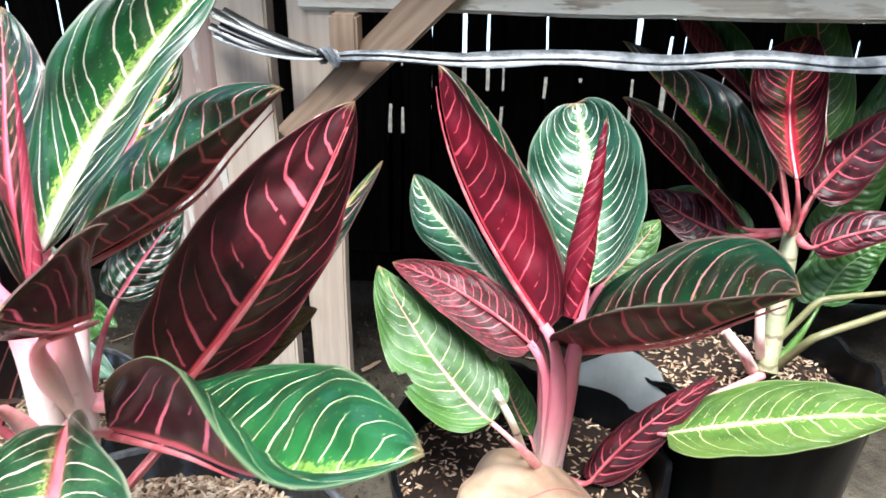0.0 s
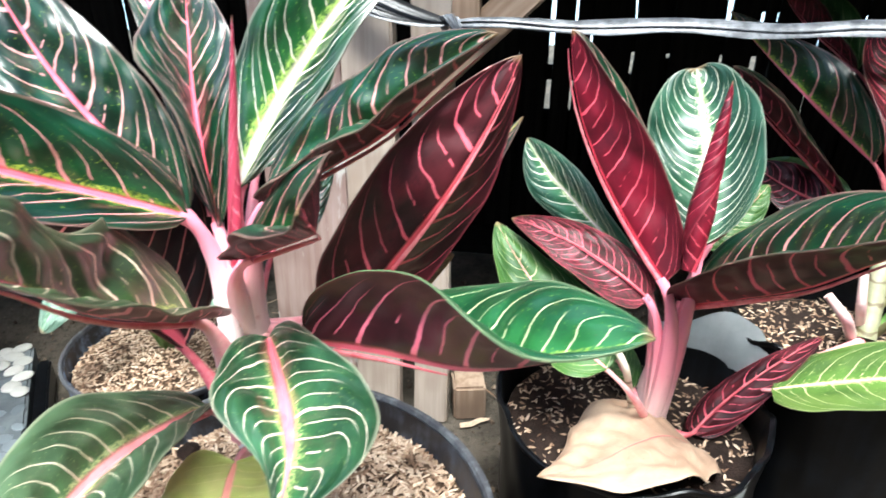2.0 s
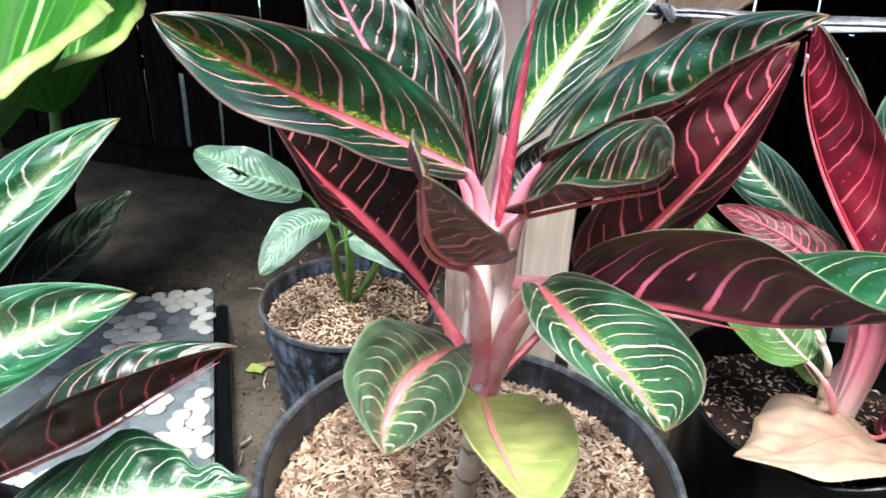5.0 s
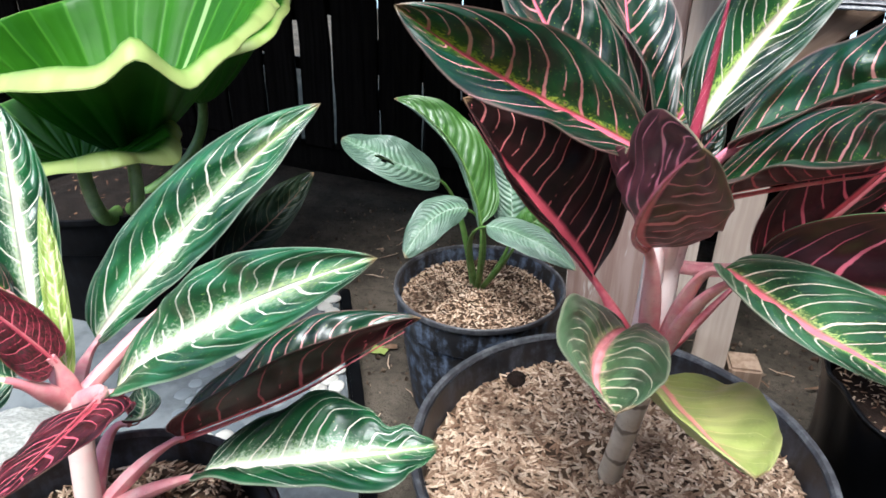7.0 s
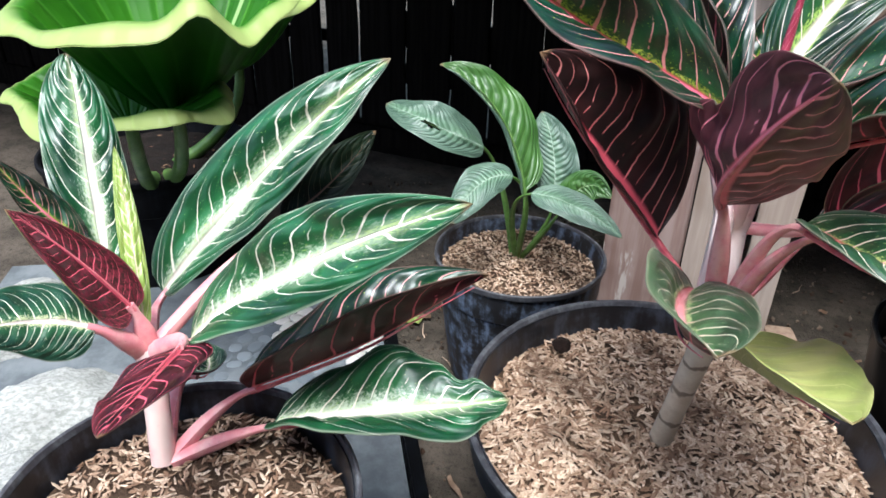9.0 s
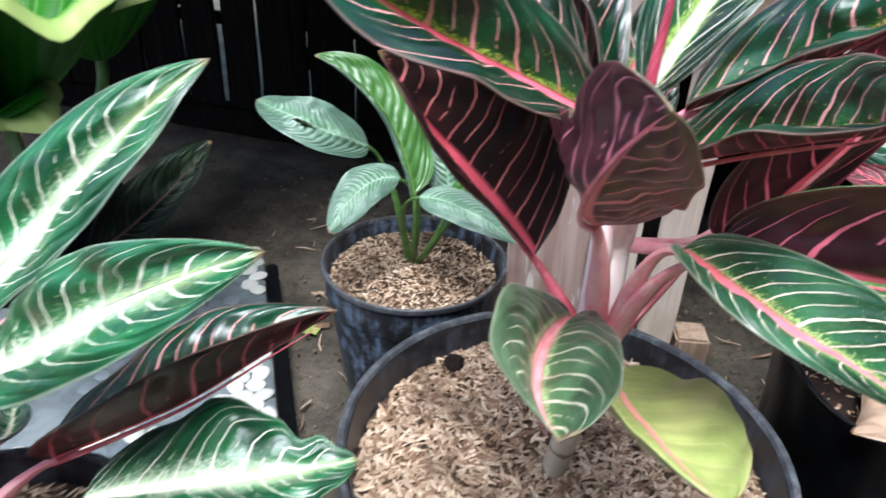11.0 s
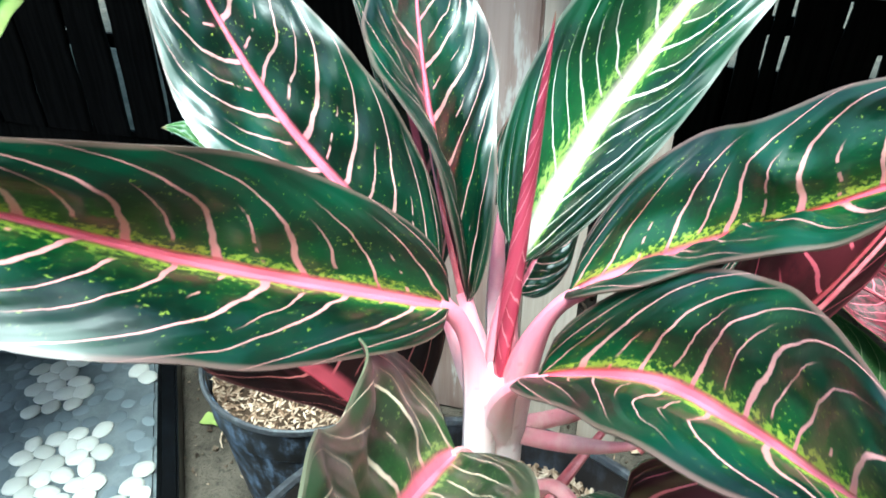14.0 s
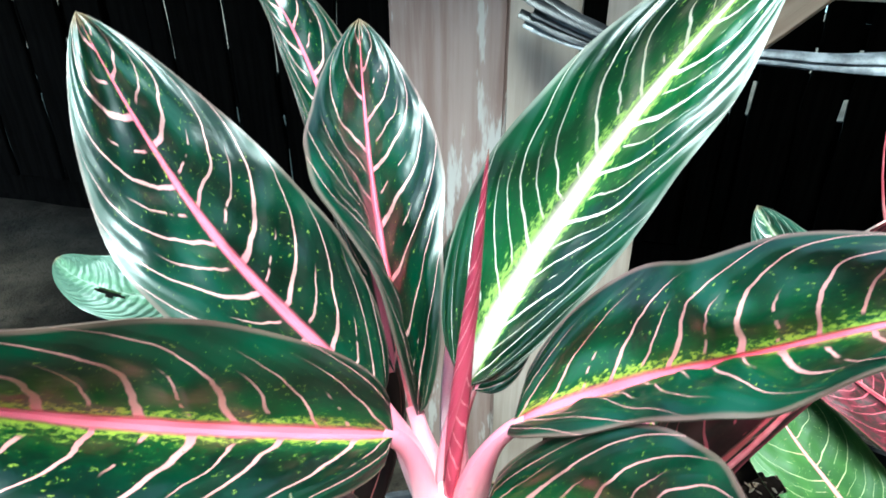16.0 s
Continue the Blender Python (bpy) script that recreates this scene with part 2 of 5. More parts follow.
night_top = leaf_face("aglaonema_cream_veined", (0.010, 0.038, 0.015), (0.038, 0.115, 0.048), (0.46, 0.54, 0.18), 0.21, (0.82, 0.68, 0.54), (0.82, 0.23, 0.29), 0.15, 7, 0.08)
wide_back = leaf_face("aglaonema_maroon_red_rib", (0.020, 0.003, 0.005), (0.05, 0.007, 0.010), (0.55, 0.03, 0.06), 0.14, (0.62, 0.08, 0.12), (0.64, 0.04, 0.075), 0.16, 11, 0.10, 0.45, coat=0.0, spec=0.18, swelling=0.4)
rose_back = leaf_face("aglaonema_rose", (0.075, 0.009, 0.016), (0.17, 0.024, 0.038), (0.4, 0.1, 0.1), 0.0, (0.66, 0.12, 0.16), (0.72, 0.12, 0.17), 0.06, 9, 0.065, 0.46, blotch=0.9, coat=0.0, spec=0.2, swelling=0.4)
spear_skin = leaf_face("aglaonema_rolled_pink", (0.28, 0.020, 0.050), (0.44, 0.045, 0.09), (0.3, 0.03, 0.05), 0.0, (0.70, 0.24, 0.28), (0.70, 0.09, 0.14), 0.03, 9, 0.09, 0.42, swelling=0.2)
pale_top = leaf_face("dieffenbachia_pale", (0.060, 0.115, 0.078), (0.125, 0.205, 0.145), (0.26, 0.36, 0.28), 0.06, (0.24, 0.34, 0.26), (0.28, 0.38, 0.28), 0.03, 17, 0.035, 0.46, coat=0.08)
pale_back = leaf_face("dieffenbachia_green", (0.032, 0.105, 0.016), (0.058, 0.155, 0.026), (0.1, 0.2, 0.05), 0.0, (0.12, 0.24, 0.07), (0.16, 0.26, 0.10), 0.05, 12, 0.08, 0.4, coat=0.1)
tan_face = leaf_face("dead_leaf", (0.36, 0.235, 0.16), (0.50, 0.365, 0.265), (0.5, 0.3, 0.2), 0.0, (0.48, 0.32, 0.22), (0.45, 0.16, 0.14), 0.02, 9, 0.05, 0.6, blotch=0.06, coat=0.0, swelling=0.25, spec=0.3)
young_top = leaf_face("young_leaf", (0.22, 0.32, 0.05), (0.34, 0.44, 0.09), (0.5, 0.55, 0.2), 0.10, (0.60, 0.58, 0.34), (0.66, 0.56, 0.36), 0.06, 9, 0.1)


def arum_face(name, dark, light, vein, rough):
    """A giant soft leaf whose veins run out from its heart."""
    n = Nodes(name)
    u, v, _ = n.split(n.uv())
    q = n.pos()
    slow, fine = n.noise(q, 9.0, 3.0), n.noise(q, 60.0, 4.0, 0.6)
    p = n.add(n.mul(v, 22.0), n.mul(n.sub(n.noise(q, 7.0, 2.0), 0.5), 0.5))
    near = n.math("ABSOLUTE", n.sub(n.math("FRACT", p), 0.5))
    line = n.step(near, 0.02, n.add(0.05, n.mul(n.sub(1.0, u), 0.06)), 1.0, 0.0)
    col = n.mix(n.step(slow, 0.3, 0.7), dark, light)
    col = n.mix(n.mul(n.step(fine, 0.5, 0.75), 0.2), col, dark)
    col = n.mix(n.mul(line, 0.75), col, vein)
    col = n.mix(n.step(n.math("ABSOLUTE", n.sub(v, 0.5)), 0.0025, 0.006, 0.8, 0.0), col, (0.34, 0.52, 0.20))
    col = n.mix(n.mul(n.step(u, 0.90, 0.985), 0.7), col, (0.50, 0.58, 0.20))
    n.bump(n.add(n.mul(n.step(near, 0.0, 0.3), 1.2), n.add(n.mul(slow, 2.0), n.mul(fine, 0.2))), 0.5, 0.003)
    return n.done(col, rough, spec=0.2)


arum_top = arum_face("arum_green", (0.018, 0.100, 0.004), (0.038, 0.165, 0.008), (0.065, 0.22, 0.02), 0.42)
arum_back = arum_face("arum_deep_green", (0.013, 0.090, 0.003), (0.025, 0.140, 0.005), (0.032, 0.160, 0.010), 0.5)
STYLE = {
    "agD": (upper_top, maroon_back),
    "agA": (green_top, maroon_back), "agW": (wide_top, maroon_back), "agC": (cream_top, rose_back), "agB": (bright_top, maroon_back),
    "agY": (lemon_top, rose_back), "agS": (spear_skin, spear_skin), "agO": (olive_top, dusty_back), "agU": (shadow_top, maroon_back), "agK": (shaded_olive_top, shaded_olive_top), "agL": (pale_olive_top, maroon_back), "agF": (front_top, mauve_back), "agN": (night_top, maroon_back), "agG": (lime_top, rose_back), "agR": (green_top, red_back),
    "agM": (green_top, wide_back), "agP": (lime_top, rose_back), "yel": (yellow_top, yellow_top), "dryg": (dull_top, dull_top), "pale": (pale_top, pale_back),
    "pgreen": (pale_back, pale_back), "plain": (pale_back, pale_back), "young": (young_top, young_top), "tan": (tan_face, tan_face),
}


def stalk_skin(name, low, high, scale=60.0, rough=0.38, rings=0.0):
    n = Nodes(name)
    q = n.pos()
    c = n.mix(n.step(n.noise(q, scale, 4.0, 0.6), 0.35, 0.7), low, high)
    c = n.mix(n.mul(n.step(n.noise(q, scale * 6, 3.0, 0.7), 0.6, 0.75), 0.35), c, (0.25, 0.10, 0.07))
    if rings:
        z = n.split(q)[2]
        ring = n.math("ABSOLUTE", n.sub(n.math("FRACT", n.add(n.mul(z, rings), n.mul(n.noise(q, 30.0), 0.8))), 0.5))
        m = n.step(ring, 0.03, 0.09, 1.0, 0.0)
        c = n.mix(n.mul(m, 0.75), c, (0.10, 0.06, 0.03))
    n.bump(n.noise(q, scale * 3, 4.0), 0.25, 0.001)
    return n.done(c, rough, coat=0.15)


pink_stalk = stalk_skin("pink_stalk", (0.76, 0.26, 0.29), (0.82, 0.44, 0.43))
rose_stalk = stalk_skin("rose_stalk", (0.60, 0.10, 0.13), (0.74, 0.24, 0.26))
white_stalk = stalk_skin("white_pink_stalk", (0.82, 0.62, 0.56), (0.84, 0.34, 0.38), 18.0)
cane = stalk_skin("pale_cane", (0.60, 0.52, 0.40), (0.74, 0.67, 0.54), 40.0, 0.5, 24.0)

green_cane = stalk_skin("grey_green_cane", (0.24, 0.25, 0.14), (0.36, 0.33, 0.22), 40.0, 0.5, 40.0)


def blush_skin(name, low, high):
    """Sheaths white at their foot that blush pink as they rise."""
    n = Nodes(name)
    q = n.pos()
    f = n.noise(n.stretch(q, 120.0, 120.0, 14.0), 1.0, 4.0, 0.6)
    up = n.step(n.add(n.split(q)[2], n.mul(n.sub(f, 0.5), 0.05)), low, high)
    c = n.mix(up, (0.89, 0.77, 0.74), (0.86, 0.27, 0.36))
    c = n.mix(n.mul(n.step(n.noise(q, 150.0, 3.0), 0.62, 0.75), 0.3), c, (0.45, 0.16, 0.14))
    n.bump(f, 0.4, 0.0015)
    return n.done(c, 0.36, coat=0.1)


blush_stalk = blush_skin("blush_pink_stalk", 0.425, 0.515)
blush_low = blush_skin("blush_pink_low_stalk", 0.20, 0.33)
olive_cane = stalk_skin("olive_branch", (0.13, 0.13, 0.055), (0.21, 0.19, 0.09), 40.0, 0.5)
green_stalk = stalk_skin("green_stalk", (0.07, 0.16, 0.03), (0.13, 0.24, 0.06))


def black_plastic(name, base=0.012, dusty=0.3, scale=30.0, rough=0.38, tint=(0.11, 0.13, 0.17), spec=0.5):
    n = Nodes(name)
    q = n.pos()
    d = n.noise(q, scale, 6.0, 0.7)
    streak = n.noise(n.stretch(q, 90.0, 90.0, 9.0), 1.0, 4.0, 0.6)
    m = n.mul(n.step(n.add(n.mul(d, 0.6), n.mul(streak, 0.4)), 0.44, 0.68), dusty)
    c = n.mix(m, (base, base, base * 1.15), tint)
    n.bump(n.add(d, n.mul(n.noise(q, 9.0, 2.0), 2.0)), 0.2, 0.002)
    return n.done(c, n.add(rough, n.mul(m, 0.4)), spec=spec)


pot_black = black_plastic("black_pot_plastic", 0.014, 0.55, 38.0)
# Darker, duller copy of the black pot plastic, with shade put into the colour.
pot_shaded = black_plastic("black_shaded_pot", 0.006, 0.05, 30.0, 0.8, spec=0.1)
pot_blue = black_plastic("dusty_blue_black_pot", 0.016, 1.0, 55.0, 0.5, (0.19, 0.25, 0.36))
bag_black = black_plastic("black_polybag_film", 0.003, 0.10, 16.0, 0.30, (0.035, 0.050, 0.070), spec=0.2)
rim_grey = black_plastic("worn_grey_pot_rim", 0.05, 0.9, 60.0, 0.45, (0.17, 0.18, 0.19))


def earthy(name, a, b, c, scale, rough=0.9, strength=0.8, dist=0.006):
    n = Nodes(name)
    q = n.pos()
    big, small = n.noise(q, scale, 5.0, 0.6), n.noise(q, scale * 7, 5.0, 0.7)
    col = n.mix(n.step(big, 0.35, 0.65), a, b)
    col = n.mix(n.mul(n.step(small, 0.5, 0.7), 0.7), col, c)
    grit = n.voronoi(q, scale * 22)
    n.bump(n.add(n.mul(big, 1.5), n.add(small, n.mul(grit, 0.35))), strength, dist)
    return n.done(col, rough, spec=0.25)


dirt = earthy("trodden_earth", (0.050, 0.041, 0.031), (0.105, 0.087, 0.067), (0.018, 0.014, 0.010), 11.0)
compost = earthy("dark_compost", (0.018, 0.010, 0.007), (0.032, 0.018, 0.013), (0.009, 0.005, 0.004), 40.0)
# Darkened copy of the compost: the roof's shade is painted into it.
compost_shaded = earthy("shaded_black_compost", (0.010, 0.007, 0.005), (0.018, 0.012, 0.009), (0.006, 0.004, 0.003), 40.0)
husk_bed = earthy("husk_bed", (0.12, 0.075, 0.045), (0.07, 0.042, 0.026), (0.03, 0.018, 0.011), 60.0)


def chips(name, tones, rough=0.75):
    n = Nodes(name)
    i = n.island()
    c = n.mix(n.step(i, 0.1, 0.5), tones[0], tones[1])
    c = n.mix(n.step(i, 0.55, 0.95), c, tones[2])
    q = n.pos()
    c = n.mix(n.mul(n.step(n.noise(n.stretch(q, 1.0, 1.0, 1.0), 420.0, 2.0), 0.45, 0.7), 0.45), c, (0.16, 0.09, 0.05))
    damp = n.noise(q, 13.0, 3.0, 0.6)
    c = n.mix(n.mul(n.step(damp, 0.5, 0.66), 0.6), c, (0.07, 0.035, 0.02))
    return n.done(c, rough, spec=0.3)


husk_pale = chips("rice_husk", ((0.22, 0.13, 0.08), (0.50, 0.35, 0.24), (0.74, 0.58, 0.43)))
grit = chips("earth_grit", ((0.030, 0.022, 0.016), (0.090, 0.066, 0.048), (0.22, 0.17, 0.125)), 0.9)
# Darkened copy of the husks, for the same pot with painted-in shade.
husk_shaded = chips("shaded_rice_husk", ((0.10, 0.05, 0.03), (0.20, 0.11, 0.06), (0.32, 0.20, 0.12)))


def timber(name, a, b, stain, along=2, scale=5.0, rough=0.75, paint=None, paint_amount=0.0):
    n = Nodes(name)
    q = n.pos()
    s = [70.0, 70.0, 70.0]
    s[along] = 3.5
    grain = n.noise(n.stretch(q, *s), 1.0, 5.0, 0.6)
    wave = n.noise(q, scale, 3.0, 0.6)
    col = n.mix(n.step(grain, 0.35, 0.65), a, b)
    col = n.mix(n.mul(n.step(wave, 0.48, 0.68), 0.7), col, stain)
    if paint:
        s2 = [26.0, 26.0, 26.0]
        s2[along] = 5.0
        f = n.noise(n.stretch(q, *s2), 1.0, 5.0, 0.65)
        col = n.mix(n.step(n.add(f, paint_amount - 0.5), 0.44, 0.5), col, paint)
    n.bump(n.add(grain, n.mul(n.noise(q, 160.0, 4.0), 0.4)), 0.35, 0.0015)
    return n.done(col, rough, spec=0.3 if rough < 0.9 else 0.08)


plank_pale = timber("limed_plank", (0.29, 0.19, 0.16), (0.41, 0.305, 0.27), (0.18, 0.105, 0.085), paint=(0.56, 0.51, 0.47), paint_amount=0.38)
plank_plain = timber("pale_plank", (0.42, 0.335, 0.275), (0.53, 0.445, 0.375), (0.30, 0.215, 0.16))
beam_wood = timber("weathered_beam", (0.30, 0.25, 0.20), (0.52, 0.46, 0.38), (0.14, 0.10, 0.08), along=0, paint=(0.62, 0.59, 0.52), paint_amount=0.48)
brace_wood = timber("brown_brace", (0.24, 0.16, 0.11), (0.36, 0.26, 0.19), (0.14, 0.09, 0.06))
# Near-black base colour carries the back wall's shade as well as its own tone.
slat_shaded = timber("dark_bamboo_slat_with_shade", (0.005, 0.0042, 0.0036), (0.012, 0.010, 0.0085), (0.004, 0.0033, 0.003), rough=0.95)
blocking_wall = timber("unseen_dark_wall", (0.045, 0.045, 0.045), (0.075, 0.075, 0.073), (0.035, 0.035, 0.035))
bounce_wall = timber("unseen_reflector_wall", (0.58, 0.57, 0.54), (0.68, 0.67, 0.64), (0.46, 0.44, 0.40))
roof_dark = timber("unseen_roof_board", (0.04, 0.035, 0.03), (0.06, 0.05, 0.045), (0.02, 0.02, 0.02), along=0)


def plain_noise(name, a, b, scale, rough, metal=0.0, strength=0.2, spec=0.5):
    n = Nodes(name)
    q = n.pos()
    f = n.noise(q, scale, 5.0, 0.65)
    n.bump(n.add(f, n.mul(n.noise(q, scale * 8, 3.0), 0.4)), strength, 0.002)
    return n.done(n.mix(n.step(f, 0.35, 0.65), a, b), rough, metal, spec)


limestone = plain_noise("white_limestone", (0.26, 0.27, 0.24), (0.46, 0.46, 0.43), 14.0, 0.8, strength=0.6)
concrete = plain_noise("grey_concrete", (0.085, 0.098, 0.105), (0.16, 0.178, 0.185), 16.0, 0.85, strength=0.4)
strap_film = plain_noise("silver_black_plastic_strap", (0.07, 0.075, 0.085), (0.24, 0.25, 0.27), 45.0, 0.3)
strap_dark = plain_noise("black_plastic_strap_end", (0.008, 0.008, 0.009), (0.05, 0.05, 0.055), 25.0, 0.3)
grey_film = plain_noise("grey_bag_lining", (0.34, 0.37, 0.38), (0.46, 0.49, 0.50), 12.0, 0.35)
label_white = plain_noise("white_price_paint", (0.55, 0.60, 0.60), (0.70, 0.74, 0.74), 90.0, 0.5)
ink_dark = plain_noise("dark_ink", (0.05, 0.06, 0.07), (0.09, 0.10, 0.11), 90.0, 0.5)


def pebble_skin(name, low, high):
    n = Nodes(name)
    r = n.rand()
    q = n.pos()
    c = n.mix(r, low, high)
    c = n.mix(n.mul(n.step(n.noise(q, 1.6, 4.0), 0.5, 0.75), 0.4), c, low)
    return n.done(c, 0.55)


pebble_white = pebble_skin("white_pebble", (0.42, 0.41, 0.37), (0.62, 0.60, 0.55))
pebble_grey = pebble_skin("slate_grey_pebble", (0.095, 0.112, 0.125), (0.19, 0.215, 0.23))


# ---- building helpers ----
def part(name, bm, material, parent=None, label="", smooth=True):
    """Links a bmesh as one mesh object, under a thing or a part."""
    me = bpy.data.meshes.new(name)
    bm.to_mesh(me)
    bm.free()
    for m in material if isinstance(material, tuple) else (material,):
        me.materials.append(m)
    if smooth:
        me.polygons.foreach_set("use_smooth", [True] * len(me.polygons))
        me.set_sharp_from_angle(angle=radians(38))
    ob = new(name, me)
    if parent:
        ob.parent = parent
    if label:
        ob["label"] = label
    return ob


def thing(name, label, category, at=(0, 0, 0), group="", kind=""):
    ob = new(name)
    ob.empty_display_size = 0.02
    return tagged(ob, label, category, group, kind)


def along(points, radii, sides=10, bm=None, flat=1.0, cap=True):
    """A tube through points, with a radius at each."""
    bm = bm or bmesh.new()
    pts = [Vector(p) for p in points]
    rings, side = [], None
    for i, p in enumerate(pts):
        d = (pts[min(i + 1, len(pts) - 1)] - pts[max(i - 1, 0)]).normalized()
        if side is None:
            side = d.orthogonal().normalized()
        side = (side - d * side.dot(d)).normalized()
        up = d.cross(side)
        r = radii[i] if hasattr(radii, "__len__") else radii
        rings.append([bm.verts.new(p + (side * math.cos(k * math.tau / sides) + up * math.sin(k * math.tau / sides) * flat) * r) for k in range(sides)])
    for a, b in zip(rings, rings[1:]):
        for k in range(sides):
            bm.faces.new((a[k], a[(k + 1) % sides], b[(k + 1) % sides], b[k]))
    if cap:
        bm.faces.new(rings[0][::-1]), bm.faces.new(rings[-1])
    return bm


def bend(a, b, c, steps=12):
    """Points of a curve from a to c that leans towards b."""
    a, b, c = Vector(a), Vector(b), Vector(c)
    return [a * (1 - t) ** 2 + b * 2 * t * (1 - t) + c * t * t for t in (i / steps for i in range(steps + 1))]


def turned(profile, sides=64, bm=None, wobble=0.0, seed=0):
    """A surface turned round the z axis from (radius, height) pairs."""
    bm = bm or bmesh.new()
    rings = []
    for r, z in profile:
        ring = []
        for k in range(sides):
            a = k * math.tau / sides
            w = 1 + wobble * noise.noise((math.cos(a) * 1.7 + seed, math.sin(a) * 1.7, z * 9))
            ring.append(bm.verts.new((r * w * math.cos(a), r * w * math.sin(a), z + wobble * 0.08 * noise.noise((math.cos(a) * 2, math.sin(a) * 2 + seed, 3)))))
        rings.append(ring)
    for a, b in zip(rings, rings[1:]):
        for k in range(sides):
            bm.faces.new((a[k], a[(k + 1) % sides], b[(k + 1) % sides], b[k]))
    return bm


def board(size, bevel=0.003, seed=0, rough=0.0, cuts=0):
    """A sawn board of a size, with worn edges."""
    bm = bmesh.new()
    bmesh.ops.create_cube(bm, size=1.0, matrix=Matrix.Diagonal((*size, 1)))
    if cuts:
        axis = max(range(3), key=lambda i: size[i])
        edges = [e for e in bm.edges if abs((e.verts[0].co - e.verts[1].co)[axis]) > 0.5 * size[axis]]
        bmesh.ops.subdivide_edges(bm, edges=edges, cuts=cuts)
    bmesh.ops.bevel(bm, geom=[e for e in bm.edges if len(e.link_faces) == 2 and e.calc_face_angle(0) > 0.5], offset=bevel, segments=2, affect="EDGES")
    if rough:
        for v in bm.verts:
            v.co += Vector((noise.noise(v.co * 9 + Vector((seed, 0, 0))), noise.noise(v.co * 9 + Vector((0, seed, 5))), noise.noise(v.co * 9 + Vector((3, 0, seed))))) * rough
    return bm


# ---- leaves ----
def blade_width(s, blunt, start=0.4):
    return (max(s, 0.0) ** start) * (max(1 - s, 0.0) ** (0.60 if blunt else 0.80)) / (0.5 ** start * 0.5 ** (0.60 if blunt else 0.80))


def leaf_mesh(plant, foot, grid, rib, heading, h0, normal0, length, style, name, label, stalk, stalk_width, sag, arch, rib_end, hole):
    """Skins a grid of points as a thin blade with its two faces, a midrib below and a stalk down to foot."""
    top, back = STYLE[style]
    rows, cols = len(grid) - 1, len(grid[0]) - 1
    bm = bmesh.new()
    uv = bm.loops.layers.uv.new("UVMap")
    thick = 0.0009
    # one normal per grid point
    norms = []
    for i in range(rows + 1):
        line = []
        for j in range(cols + 1):
            d1 = grid[min(i + 1, rows)][j] - grid[max(i - 1, 0)][j]
            d2 = grid[i][min(j + 1, cols)] - grid[i][max(j - 1, 0)]
            q = d2.cross(d1)
            line.append(q.normalized() if q.length > 1e-9 else normal0)
        norms.append(line)
    up = [[bm.verts.new(grid[i][j]) for j in range(cols + 1)] for i in range(rows + 1)]
    lo = [[bm.verts.new(grid[i][j] - norms[i][j] * thick) for j in range(cols + 1)] for i in range(rows + 1)]

    def face(vs, coords, index):
        f = bm.faces.new(vs)
        f.material_index = index
        f.smooth = True
        for loop, co in zip(f.loops, coords):
            loop[uv].uv = co

    for i in range(rows):
        for j in range(cols):
            if hole and ((i + 0.5) / rows - hole[0]) ** 2 / hole[2] ** 2 + ((j + 0.5) / cols - hole[1]) ** 2 / hole[3] ** 2 < 1:
                continue
            co = [(i / rows, j / cols), (i / rows, (j + 1) / cols), ((i + 1) / rows, (j + 1) / cols), ((i + 1) / rows, j / cols)]
            face((up[i][j], up[i][j + 1], up[i + 1][j + 1], up[i + 1][j]), co, 0)
            face((lo[i][j], lo[i + 1][j], lo[i + 1][j + 1], lo[i][j + 1]), [co[0], co[3], co[2], co[1]], 1)
        for j, flip in ((0, False), (cols, True)):
            vs = (up[i][j], up[i + 1][j], lo[i + 1][j], lo[i][j])
            face(vs[::-1] if flip else vs, [((i + 0.5) / rows, j / cols)] * 4, 0)
    base = rib(0.0)
    ob = part(name, bm, (top, back), plant, label)
    # midrib under the blade, and the stalk
    skin = stalk or rose_stalk
    pts = [rib(s) - (h0.rotation_difference(heading(s)) @ normal0) * 0.0038 for s in (rib_end * k / 13 for k in range(14))]
    part("midrib", along(pts, [0.0024 * length / 0.24 * (1 - 0.85 * k / 13) for k in range(14)], 8), green_stalk if style in ("pale", "plain", "pgreen") else rose_stalk, ob)
    if foot is not None:
        f = Vector(foot)
        out = Vector((base.x - f.x, base.y - f.y, 0))
        f += out.normalized() * min(0.006, out.length * 0.2)
        lean = base - heading(0.0) * (base - f).length * arch - Vector((0, 0, sag))
        pts = bend(f, lean, base + heading(0.0) * 0.006 - (h0.rotation_difference(heading(0.0)) @ normal0) * 0.002, 12)
        part("petiole", along(pts, [stalk_width * (1.2 - 0.65 * (lambda q: q * q * (3 - 2 * q))(min(1.0, max(0.0, (k / 12 - 0.25) / 0.55)))) for k in range(13)], 10, flat=0.8), skin, ob)
    return ob


